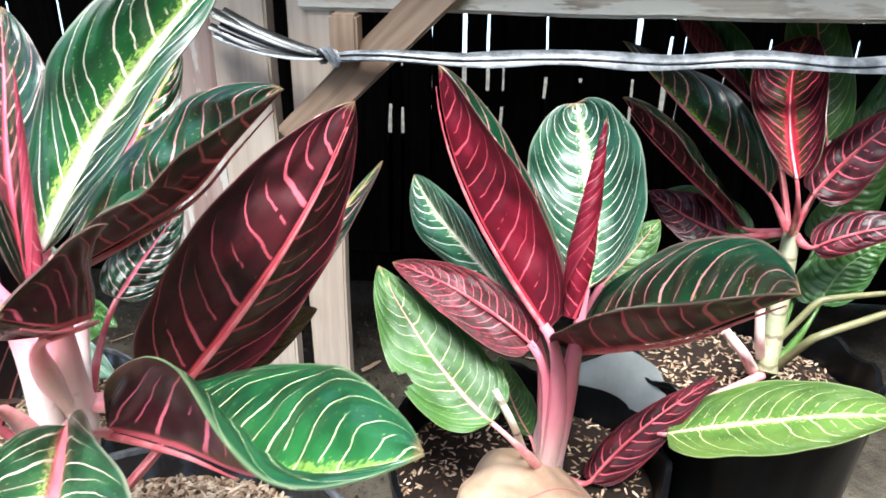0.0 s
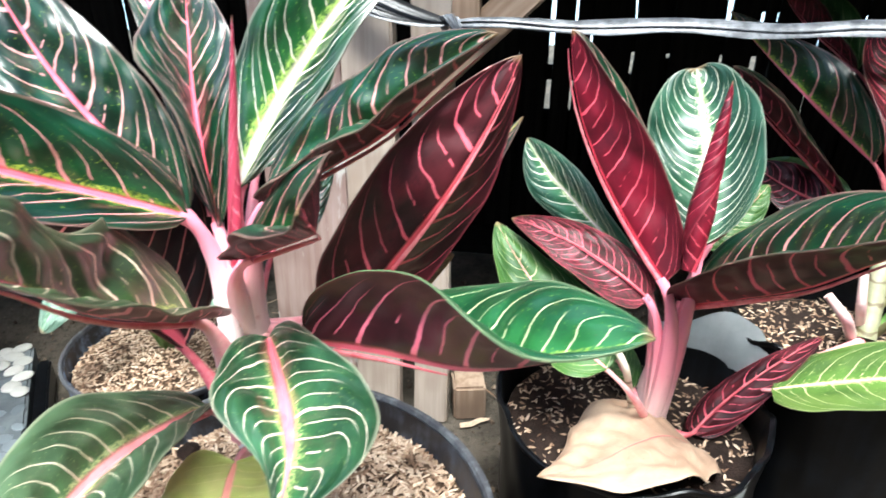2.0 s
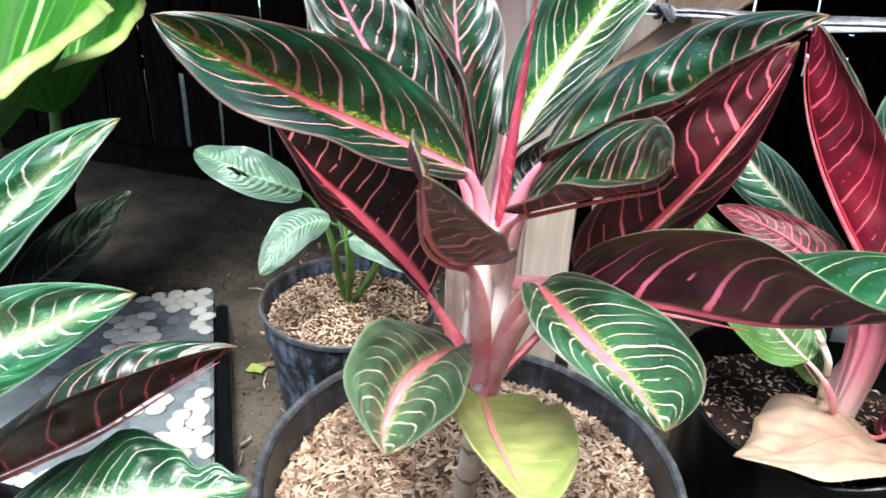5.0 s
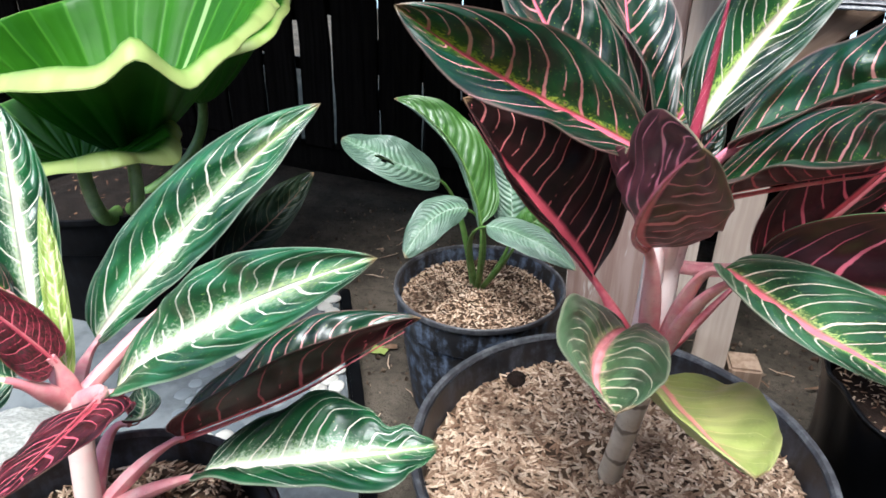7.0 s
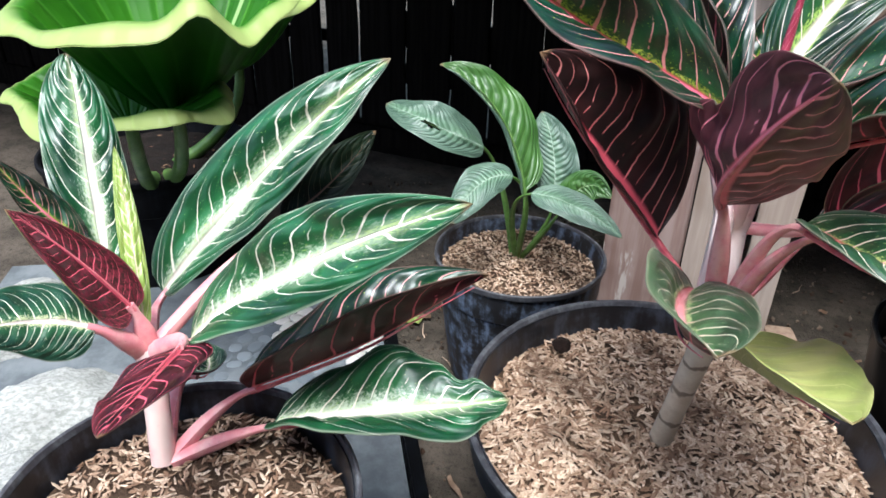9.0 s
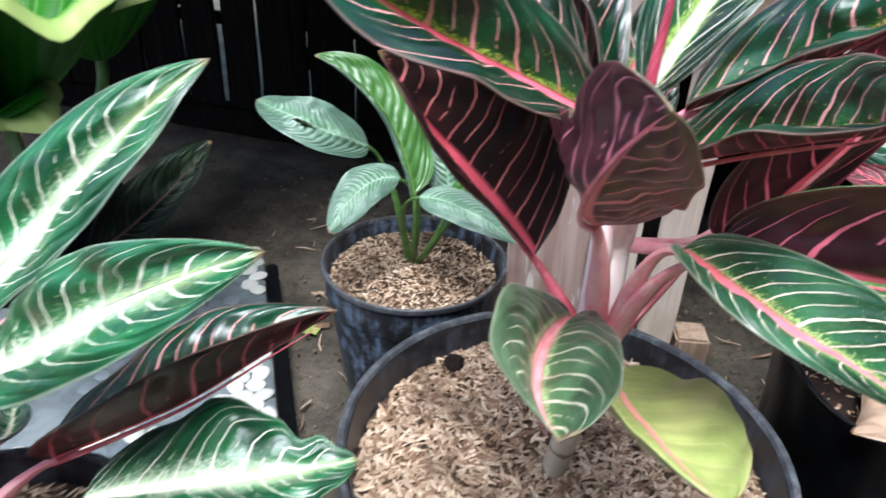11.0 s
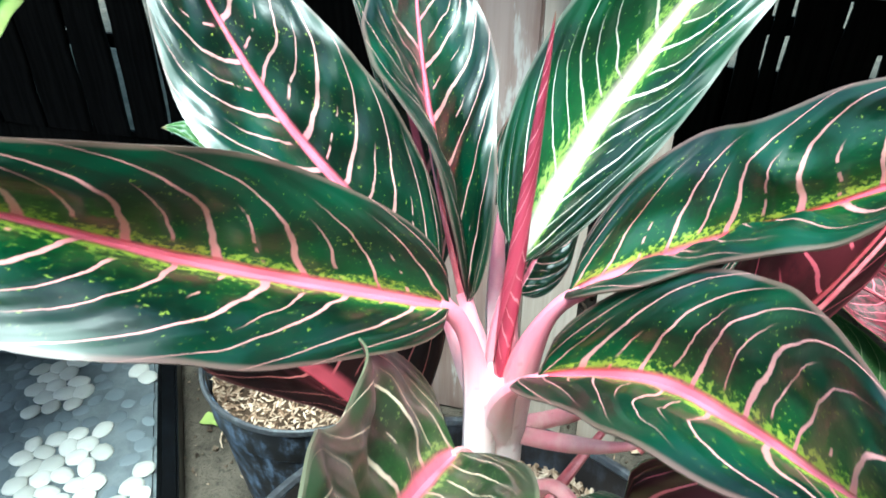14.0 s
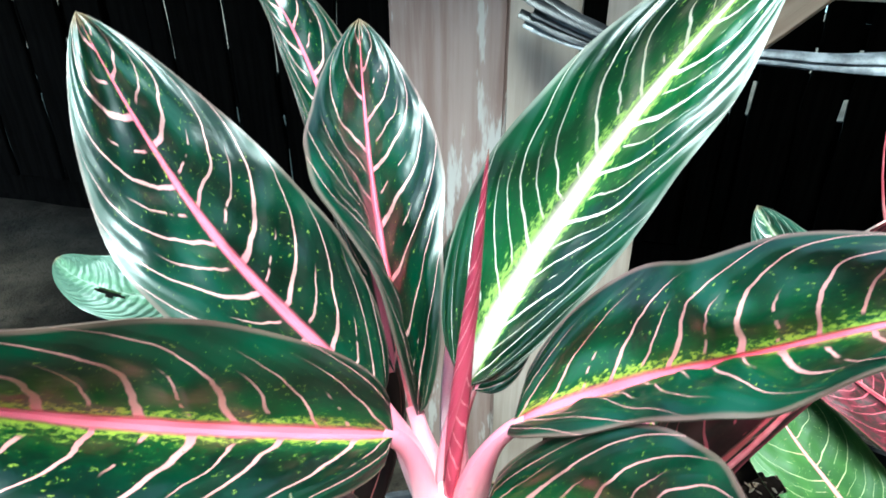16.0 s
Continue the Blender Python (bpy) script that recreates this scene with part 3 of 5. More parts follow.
def leaf(plant, foot, base, mid, tip, left, right, style, wave=0.06, stalk=None, stalk_width=0.004, blunt=False, name="leaf", label="", sag=0.0, rows=44, cols=22, hole=None, arch=0.3, rib_end=0.93, start=0.4):
    """A leaf with its stalk. base, mid, tip: the midrib; left, right: the margins beside mid, seen from the upper face with the tip ahead."""
    base, mid, tip, left, right = (Vector(p) for p in (base, mid, tip, left, right))
    seed = random.random() * 50
    a, b = left - mid, right - mid
    across = (b - a).normalized()

    def rib(s):
        return base * ((1 - s) * (1 - 2 * s)) + mid * (4 * s * (1 - s)) + tip * (s * (2 * s - 1))

    def heading(s):
        return ((mid * 4 - base * 3 - tip) + (base * 4 - mid * 8 + tip * 4) * s).normalized()

    h0 = heading(0.5)
    normal0 = across.cross(h0).normalized()
    length = (mid - base).length + (tip - mid).length
    grid = []
    for i in range(rows + 1):
        s = i / rows
        turn = h0.rotation_difference(heading(s)).to_matrix()
        n = turn @ normal0
        w = blade_width(s, blunt, start) * (1 + 0.03 * noise.noise((s * 6, seed, 0)))
        c = rib(s)
        line = []
        for j in range(cols + 1):
            v = j / cols * 2 - 1
            e = a if v < 0 else b
            k = abs(v)
            flat = across * e.length * (-1 if v < 0 else 1)
            o = (flat.lerp(e, k * k * (3 - 2 * k) * 0.6 + 0.4 * k)) * k
            ruffle = wave * e.length * (k ** 2) * (math.sin(s * 15 + seed + (2 if v < 0 else 0)) * 0.6 + noise.noise((s * 7, seed, 2 if v < 0 else 5)) * 1.2)
            quilt = 0.010 * e.length * math.sin((s - 0.2 * k ** 1.6) * 60 + (1.5 if v < 0 else 0)) * k * (1 - k) * 3
            heave = 0.16 * e.length * noise.noise((s * 4.2 + seed, v * 1.5, seed)) * min(1.0, 5 * s) * (0.35 + 0.65 * k)
            line.append(c + turn @ (o * w) + n * ((ruffle + quilt + heave) * min(1.0, w)))
        grid.append(line)
    return leaf_mesh(plant, foot, grid, rib, heading, h0, normal0, length, style, name, label, stalk, stalk_width, sag, arch, rib_end, hole)


def glide(points, s):
    """A smooth curve through evenly spaced points, at s from 0 to 1."""
    n = len(points) - 1
    x = min(max(s * n, 0.0), n - 1e-6)
    i, u = int(x), x - int(x)

    def slope(k):
        if k == 0:
            return (points[1] - points[0]) * 2 - slope(1)
        if k == n:
            return (points[n] - points[n - 1]) * 2 - slope(n - 1)
        return (points[k + 1] - points[k - 1]) * 0.5

    p, q = points[i], points[i + 1]
    return p * (2 * u ** 3 - 3 * u ** 2 + 1) + slope(i) * (u ** 3 - 2 * u ** 2 + u) + q * (3 * u ** 2 - 2 * u ** 3) + slope(i + 1) * (u ** 3 - u ** 2)


def shaped_leaf(plant, foot, base, low, middle, high, tip, style, wave=0.04, bulge=0.10, stalk=None, stalk_width=0.004, blunt=False, name="leaf", label="", sag=0.0, rows=56, cols=28, hole=None, arch=0.3, rib_end=0.93, start=0.4, heave=0.10, bites=()):
    """A leaf by three cross-sections at a quarter, half and three quarters of its length: each a left margin, a rib and a right margin, seen from the upper face with the tip ahead. bites: notches eaten out of a margin, as (side, along, depth, breadth)."""
    sections = [[Vector(p) for p in row] for row in (low, middle, high)]
    ribs = [Vector(base)] + [row[1] for row in sections] + [Vector(tip)]
    seed = random.random() * 50
    sides = []
    for k in (0, 2):
        o = [(row[k] - row[1]) / blade_width(s, blunt, start) for row, s in zip(sections, (0.25, 0.5, 0.75))]
        sides.append([o[0] * 1.25 - o[1] * 0.25, *o, o[2] * 1.25 - o[1] * 0.25])

    def rib(s):
        return glide(ribs, s)

    def heading(s):
        return (glide(ribs, min(s + 0.02, 1.0)) - glide(ribs, max(s - 0.02, 0.0))).normalized()

    h0 = heading(0.5)
    normal0 = (sides[1][2] - sides[0][2]).cross(h0).normalized()
    length = sum((q - p).length for p, q in zip(ribs, ribs[1:]))
    grid = []
    for i in range(rows + 1):
        s = i / rows
        h, c, w = heading(s), rib(s), blade_width(s, blunt, start)
        left, right = glide(sides[0], s), glide(sides[1], s)
        line = []
        for j in range(cols + 1):
            v = j / cols * 2 - 1
            k = abs(v)
            e = left if v < 0 else right
            up = (h.cross(e) if v < 0 else e.cross(h)).normalized()
            full = w * (1 + 0.025 * noise.noise((s * 6, seed, 3 if v < 0 else 0)))
            for side, at, depth, breadth in bites:
                if (side < 0) == (v < 0):
                    full *= 1 - depth * math.exp(-((s - at) / breadth) ** 2) * (0.75 + 0.5 * noise.noise((s * 30, seed, 8)))
            ruffle = wave * k ** 2 * (0.6 * math.sin(s * 15 + seed + (2 if v < 0 else 0)) + 1.2 * noise.noise((s * 7, seed, 2 if v < 0 else 5)))
            quilt = 0.020 * math.sin((s - 0.2 * k ** 1.6) * 55 + (1.5 if v < 0 else 0)) * k * (1 - k) * 3
            swell = heave * (noise.noise((s * 4.2 + seed, v * 1.5, seed)) + 0.5 * noise.noise((s * 11 + seed, v * 3.5, seed))) * min(1.0, 5 * s) * k * (1 - k) * 3
            bow = bulge * 6.75 * k * k * (1 - k)
            line.append(c + e * (k * full) + up * (e.length * min(1.0, w) * (ruffle + quilt + swell + bow)))
        grid.append(line)
    return leaf_mesh(plant, foot, grid, rib, heading, h0, normal0, length, style, name, label, stalk, stalk_width, sag, arch, rib_end, hole)


def rolled_leaf(plant, foot, tip, width, style, label=""):
    """A young leaf still rolled into a spear, its wrapped edge winding up it."""
    f, t = Vector(foot), Vector(tip)
    bm = bmesh.new()
    uv = bm.loops.layers.uv.new("UVMap")
    d = (t - f).normalized()
    x = d.orthogonal().normalized()
    y = d.cross(x)
    rows, cols = 40, 40
    vs = []
    for i in range(rows + 1):
        s = i / rows
        r = width * (min(1.0, 0.42 + s * 1.8) * (1 - s) ** 0.75 + 0.02)
        line = []
        for j in range(cols + 1):
            k = j / cols
            ang = k * math.tau * 1.35 + s * 5.0
            rr = r * (0.78 + 0.24 * k)
            line.append(bm.verts.new(f.lerp(t, s) + (x * math.cos(ang) + y * math.sin(ang)) * rr))
        vs.append(line)
    for i in range(rows):
        for j in range(cols):
            fc = bm.faces.new((vs[i][j], vs[i][j + 1], vs[i + 1][j + 1], vs[i + 1][j]))
            fc.smooth = True
            for loop, co in zip(fc.loops, ((i, j), (i, j + 1), (i + 1, j + 1), (i + 1, j))):
                loop[uv].uv = (co[0] / rows, co[1] / cols)
    return part("rolled_leaf", bm, STYLE[style][1], plant, label)


# ---- the place ----
def ground():
    bm = bmesh.new()
    n = 90
    vs = {}
    for i in range(n + 1):
        for j in range(n + 1):
            x, y = -2.2 + 4.2 * i / n, -1.2 + 3.6 * j / n
            z = 0.006 * noise.noise((x * 3, y * 3, 0)) + 0.004 * noise.noise((x * 12, y * 12, 4))
            vs[i, j] = bm.verts.new((x, y, z))
    for i in range(n):
        for j in range(n):
            bm.faces.new((vs[i, j], vs[i + 1, j], vs[i + 1, j + 1], vs[i, j + 1]))
    # the sheet runs on to the horizon
    far = [bm.verts.new((x, y, 0)) for x, y in ((-300, -300), (300, -300), (300, 300), (-300, 300))]
    rim = [vs[0, 0], vs[n, 0], vs[n, n], vs[0, n]]
    sides = [[vs[i, 0] for i in range(n + 1)], [vs[n, j] for j in range(n + 1)], [vs[n - i, n] for i in range(n + 1)], [vs[0, n - j] for j in range(n + 1)]]
    for k in range(4):
        line = sides[k]
        for p, q in zip(line, line[1:]):
            bm.faces.new((p, far[k], q))
        bm.faces.new((line[-1], far[k], far[(k + 1) % 4]))
    bmesh.ops.recalc_face_normals(bm, faces=bm.faces)
    return tagged(part("ground", bm, dirt), "trodden brown earth floor with loose crumbs", "ground", kind="structure")


ground()
WALL_Y = 1.45


def slat_wall():
    """The shed's back wall: upright dark slats with narrow gaps of daylight between them."""
    wall = tagged(new("wall_back"), "dark bamboo slat wall, deepened by painted-in shade, with slits of daylight", "wall", kind="structure")
    rng = random.Random(4)
    gaps = sorted([(-1.203, 0.012), (-1.103, 0.006), (-1.011, 0.005), (-0.853, 0.006), (-1.298, 0.003), (-0.972, 0.003),
                   (-0.847, 0.007), (-1.309, 0.003), (-0.926, 0.003), (-0.756, 0.003), (-0.124, 0.006), (-0.100, 0.006),
                   (0.016, 0.009), (0.063, 0.005), (0.091, 0.005), (0.170, 0.005), (0.236, 0.008), (0.333, 0.009), (0.393, 0.007), (0.419, 0.005), (0.575, 0.009), (0.722, 0.010)])
    edges = [(-2.6, 0.0)] + gaps + [(1.7, 0.0)]
    k = 0
    for (x0, g0), (x1, g1) in zip(edges, edges[1:]):
        a, b = x0 + g0 / 2, x1 - g1 / 2
        n = max(1, round((b - a) / 0.06))
        for i in range(n):
            w = (b - a) / n
            ob = part("slat", board((w - 0.0004, 0.012, 1.5), 0.002, k, 0.0055, 40), slat_shaded, wall)
            ob.location = (a + w * (i + 0.5), WALL_Y + 0.007 * (k % 2), 0.84)
            k += 1
    # Pieces added behind the gaps to block stretches of the daylight.
    for x, g in gaps:
        for _ in range(rng.choice((1, 2, 3))):
            tall = rng.uniform(0.03, 0.13)
            ob = part("gap_block", board((g + 0.03, 0.010, tall), 0.002, rng.random() * 9, 0.003, 4), slat_shaded, wall)
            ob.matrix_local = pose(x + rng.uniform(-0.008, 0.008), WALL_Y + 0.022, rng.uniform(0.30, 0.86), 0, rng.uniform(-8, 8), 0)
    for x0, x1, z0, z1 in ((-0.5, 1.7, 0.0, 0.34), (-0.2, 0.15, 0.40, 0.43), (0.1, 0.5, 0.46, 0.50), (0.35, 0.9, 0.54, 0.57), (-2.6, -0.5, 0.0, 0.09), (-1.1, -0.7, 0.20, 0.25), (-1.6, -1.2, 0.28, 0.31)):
        ob = part("daylight_block", board((x1 - x0, 0.014, z1 - z0), 0.003, 5, 0.003, 10), slat_shaded, wall)
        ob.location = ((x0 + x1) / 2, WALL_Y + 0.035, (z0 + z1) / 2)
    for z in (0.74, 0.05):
        ob = part("rail", board((4.4, 0.03, 0.06), 0.004, 3, 0.003, 10), slat_shaded, wall)
        ob.location = (-0.4, WALL_Y + 0.04, z)
    return wall


slat_wall()


def roof():
    # Unseen roof, hung low to shade the back wall; its height is invented.
    bm = board((4.6, 1.46, 0.03), 0.004)
    ob = tagged(part("roof", bm, roof_dark), "unseen board roof set low to shade the back of the shed", "roof", kind="structure")
    ob.matrix_world = pose(-0.4, 1.50, 0.925, 6, 0, 0)
    # Unseen walls added to shape light: low pale ones reflect, tall dark ones block.
    for nm, x, y, sx, sy, tall, skin, text in (
        ("wall_left", -2.62, -0.1, 0.04, 3.2, 0.75, bounce_wall, "unseen low pale wall added to reflect light onto the leaves"),
        ("wall_right", 1.74, -0.1, 0.04, 3.2, 3.0, blocking_wall, "unseen tall dark wall added to block light"),
        ("wall_front", 0.52, -1.72, 2.4, 0.04, 3.0, blocking_wall, "unseen tall dark wall added to block light"),
        ("wall_front_low", -1.64, -1.72, 1.92, 0.04, 0.75, bounce_wall, "unseen low pale wall added to reflect light onto the leaves"),
    ):
        w = tagged(part(nm, board((sx, sy, tall), 0.003), skin), text, "wall", kind="structure")
        w.location = (x, y, tall / 2)


roof()
# Glowing board that stands in for the daylight outside the gaps.
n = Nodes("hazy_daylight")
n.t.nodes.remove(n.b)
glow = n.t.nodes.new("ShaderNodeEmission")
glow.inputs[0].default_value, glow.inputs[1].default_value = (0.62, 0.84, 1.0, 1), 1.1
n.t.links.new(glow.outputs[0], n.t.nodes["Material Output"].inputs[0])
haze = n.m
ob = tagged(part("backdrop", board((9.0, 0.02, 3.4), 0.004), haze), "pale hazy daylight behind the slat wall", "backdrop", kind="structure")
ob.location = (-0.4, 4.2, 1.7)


def post():
    """The light wooden post of the shed front, of two boards, with its brace, block, beam and foot."""
    p = thing("shed_post", "pale limed wooden boards forming the shed's upright post", "post")
    ob = part("wide_board", board((0.118, 0.022, 0.85), 0.003, 1, 0.003, 20), plank_pale, p, "limed board with worn brown streaks")
    ob.location = (-0.300, 0.915, 0.425)
    ob = part("side_board", board((0.064, 0.03, 0.85), 0.003, 2, 0.002, 20), plank_plain, p)
    ob.location = (-0.207, 0.905, 0.425)
    ob = part("narrow_board", board((0.050, 0.028, 0.85), 0.003, 3, 0.002, 20), plank_plain, p, "narrow pale sawn board")
    ob.location = (-0.128, 0.905, 0.425)
    ob = part("foot_block", board((0.05, 0.05, 0.06), 0.004, 4, 0.002), brace_wood, p)
    ob.matrix_local = pose(-0.075, 0.93, 0.03, 0, 0, 12)
    ob = part("brace", board((0.040, 0.024, 0.27), 0.003, 5, 0.002, 8), brace_wood, p, "brown diagonal brace")
    ob.matrix_local = pose(-0.060, 0.885, 0.590, 0, 46, 0)
    ob = part("block", board((0.03, 0.03, 0.05), 0.003, 6, 0.001), brace_wood, p)
    ob.location = (-0.086, 0.875, 0.612)
    return p


post()
beam = tagged(part("beam", board((1.5, 0.03, 0.07), 0.004, 7, 0.003, 30), beam_wood), "weathered pale wooden cross beam with flaking paint", "beam", kind="structure")
beam.location = (0.61, 0.90, 0.672)


def strap():
    """The silver and black plastic strap, tied round the post and stretched along the fence."""
    s = thing("plastic_strap", "stretched silver-grey plastic strap knotted round the post", "strap")
    pts = [(-0.10 + 0.68 * k / 24, 0.862 - 0.004 * math.sin(k * 0.8), 0.594 + 0.0025 * math.sin(k * 0.9) + 0.0004 * k) for k in range(25)]
    for dy, dz, r in ((0.0, 0.0, 0.0098), (-0.0016, 0.0035, 0.0050), (-0.0014, -0.0045, 0.0034)):
        part("strand", along([(x, y + dy, z + dz) for x, y, z in pts], [r * min(1.0, 0.45 + 0.09 * k) * (1 + 0.12 * math.sin(k * 1.3 + dz * 900)) for k in range(25)], 10, None, 0.13), strap_film, s)
    rng = random.Random(12)
    for k in range(8):
        dz = (k - 3.5) * 0.0030
        end = (-0.212 - rng.uniform(0.0, 0.022), 0.858 + rng.uniform(-0.006, 0.006), 0.628 + dz * 1.3 + rng.uniform(-0.002, 0.002))
        lean = (-0.155, 0.853 + rng.uniform(-0.004, 0.004), 0.600 + dz * 1.2)
        bm = along(bend((-0.10, 0.862, 0.594), lean, end, 10), [0.0022 + 0.0030 * min(1.0, i / 5) + 0.0006 * math.sin(i * 0.9 + k) for i in range(11)], 8, None, 0.16)
        part("loose_end", bm, strap_dark if k % 4 else strap_film, s, "shredded black loose strand" if k % 4 else "")
    bm = bmesh.new()
    for k in range(3):
        along([(-0.102 + 0.011 * math.cos(a + k), 0.862 + 0.008 * math.sin(a), 0.594 + 0.008 * math.sin(a * 2 + k)) for a in (i * math.tau / 14 for i in range(15))], 0.003, 6, bm, 0.6)
    part("knot", bm, strap_film, s)
    return s


strap()


# ---- pots ----
def husk_layer(centre, radius, z, count, material, bed, name, label, size=0.0075, seed=1, hump=0.008):
    """A bed of soil with loose husks lying on it."""
    rng = random.Random(seed)
    bm = bmesh.new()
    rings, n = 14, 48
    prev = None
    height = lambda x, y: z + hump * (1 - (x * x + y * y) / radius ** 2) + 0.004 * noise.noise((x * 30, y * 30, seed)) + 0.006 * noise.noise((x * 9, y * 9, seed + 4))
    mid = bm.verts.new((centre[0], centre[1], height(0, 0)))
    for i in range(1, rings + 1):
        r = radius * i / rings
        ring = [bm.verts.new((centre[0] + r * math.cos(k * math.tau / n), centre[1] + r * math.sin(k * math.tau / n), height(r * math.cos(k * math.tau / n), r * math.sin(k * math.tau / n)))) for k in range(n)]
        for k in range(n):
            if prev:
                bm.faces.new((prev[k], ring[k], ring[(k + 1) % n], prev[(k + 1) % n]))
            else:
                bm.faces.new((mid, ring[k], ring[(k + 1) % n]))
        prev = ring
    soil = tagged(part(name, bm, bed), label, "soil", kind="stuff")
    verts, faces = [], []
    for _ in range(count):
        r, a = radius * 0.985 * math.sqrt(rng.random()), rng.random() * math.tau
        x, y = r * math.cos(a), r * math.sin(a)
        l, w = size * rng.uniform(0.55, 1.5), size * rng.uniform(0.16, 0.36)
        m = pose(centre[0] + x, centre[1] + y, height(x, y) + rng.uniform(0.0005, 0.0035), rng.gauss(0, 16), rng.gauss(0, 16), rng.uniform(0, 360))
        t = w * 0.35
        i = len(verts)
        for p in ((-l / 2, 0, 0), (-l * 0.2, -w / 2, 0), (l * 0.25, -w / 2, 0), (l / 2, 0, 0), (l * 0.25, w / 2, 0), (-l * 0.2, w / 2, 0), (-l * 0.1, 0, t), (l * 0.15, 0, t)):
            verts.append(m @ Vector(p))
        faces += [(i, i + 1, i + 6), (i + 1, i + 2, i + 7, i + 6), (i + 2, i + 3, i + 7), (i + 3, i + 4, i + 7), (i + 4, i + 5, i + 6, i + 7), (i + 5, i, i + 6)]
    me = bpy.data.meshes.new("husks")
    me.from_pydata(verts, [], faces)
    me.materials.append(material)
    ob = new("husks", me)
    ob.parent = soil
    ob["kind"] = "stuff"
    return soil


def plastic_pot(centre, radius, top, label, skin, taper=0.78, bottom=0.0, ribs=True):
    pot = thing("plant_pot", label, "pot", group="plant pots")
    h = top - bottom
    prof = [(0.0, 0.004), (radius * taper * 0.97, 0.0), (radius * taper, 0.006)]
    prof += [(radius * (taper + (0.93 - taper) * k / 6), 0.006 + (h * 0.74 - 0.006) * k / 6) for k in range(1, 7)]
    prof += [(radius * 0.955, h * 0.75), (radius * 0.965, h * 0.76), (radius * 0.975, h * 0.93)]
    inner = [(radius * 0.955, h * 0.98), (radius * 0.90, h * 0.6), (radius * 0.0, h * 0.58)]
    body = part("body", turned(prof + [(radius * 0.972, h * 0.965)] + inner, 72, wobble=0.01), skin, pot)
    body.location = (*centre, bottom)
    rim = part("rim", turned([(radius * 0.972, h * 0.955), (radius * 1.0, h * 0.958), (radius * 1.008, h * 0.975), (radius * 1.004, h * 0.995), (radius * 0.990, h), (radius * 0.976, h * 0.996), (radius * 0.965, h * 0.975)], 72, wobble=0.01), rim_grey if ribs else skin, pot, "worn grey rolled rim" if ribs else "")
    rim.location = (*centre, bottom)
    return pot


def polybag(centre, radius, top, label, fold=0.02, seed=0, bottom=0.0, lining=None, patch=None):
    """A black film planting bag, creased and slumped, with a turned-in mouth; lining: a stretch of pale lining that stands up, patch: a stuck-on price label."""
    bag = thing("polybag", label, "planting bag", group="polybags")
    sides, rows = 96, 26

    def skin(a, s, lift=0.0):
        c, sn = math.cos(a), math.sin(a)
        r = radius * (0.90 + 0.10 * s) * (1 + 0.05 * noise.noise((c * 1.3 + seed, sn * 1.3, s * 2)) + 0.03 * abs(noise.noise((c * 4, sn * 4 + seed, s * 2))) + 0.006 * math.sin(a * 13 + s * 7 + seed))
        r = r * (1 - 0.10 * max(0, 0.15 - s) / 0.15) + lift
        z = bottom + (top - bottom) * s + (max(s, 0.0) ** 6) * fold * noise.noise((c * 2.2 + seed, sn * 2.2, 7))
        return Vector((centre[0] + r * c, centre[1] + r * sn, z))

    def sheet(bm, rings, closed=True):
        for a, b in zip(rings, rings[1:]):
            for k in range(len(a) - (0 if closed else 1)):
                bm.faces.new((a[k], a[(k + 1) % len(a)], b[(k + 1) % len(a)], b[k]))

    bm = bmesh.new()
    outer = [[bm.verts.new(skin(k * math.tau / sides, i / rows)) for k in range(sides)] for i in range(rows + 1)]
    sheet(bm, outer)
    bm.faces.new(outer[0][::-1])
    part("film", bm, bag_black, bag)
    bm = bmesh.new()
    mid = Vector((centre[0], centre[1], 0))
    rings = []
    for lift, drop in ((0.0, 0.004), (0.0018, 0.001), (0.002, -0.002), (0.0005, -0.003), (-0.004, -0.001), (-0.006, 0.012), (-0.008, 0.03), (-0.010, 0.06)):
        rings.append([bm.verts.new(skin(k * math.tau / sides, 1.0, lift) - Vector((0, 0, drop))) for k in range(sides)])
    sheet(bm, rings)
    part("mouth", bm, bag_black, bag, "folded-in mouth of the bag")
    if lining:
        a0, a1, tall = lining
        bm = bmesh.new()
        rings = []
        for i in range(9):
            ring = []
            for k in range(25):
                f = k / 24
                a = radians(a0 + (a1 - a0) * f)
                ring.append(bm.verts.new(skin(a, 1.0, -0.004 + 0.012 * (i / 8) ** 2) + Vector((0, 0, tall * (i / 8) * (0.35 + 0.65 * math.sin(math.pi * min(1.0, f * 1.25) ** 0.8)) + 0.004 * noise.noise((f * 5, i * 0.3, seed))))))
            rings.append(ring)
        sheet(bm, rings, False)
        bmesh.ops.solidify(bm, geom=bm.faces[:], thickness=0.0008)
        part("lining", bm, grey_film, bag, "grey inner lining standing up")
    if patch:
        def stuck(name, a0, a1, s0, s1, skew, lift, material, parent, text=""):
            bm = bmesh.new()
            rings = [[bm.verts.new(skin(radians(a0 + (a1 - a0) * k / 10), s0 + (s1 - s0) * i / 6 + skew * (a0 + (a1 - a0) * k / 10 - a0), lift)) for k in range(11)] for i in range(7)]
            sheet(bm, rings, False)
            bmesh.ops.solidify(bm, geom=bm.faces[:], thickness=0.0003)
            return part(name, bm, material, parent, text)

        a0, a1, s0, s1, skew = patch
        lab = stuck("price_label", a0, a1, s0, s1, skew, 0.0015, label_white, bag, "white price label")
        for k in range(3):
            c = a0 + (a1 - a0) * (0.25 + 0.22 * k)
            stuck("ink_bar", c, c + 2.4, s0 + 0.03 + skew * (c - a0), s1 - 0.03 + skew * (c - a0), skew, 0.0026, ink_dark, lab)
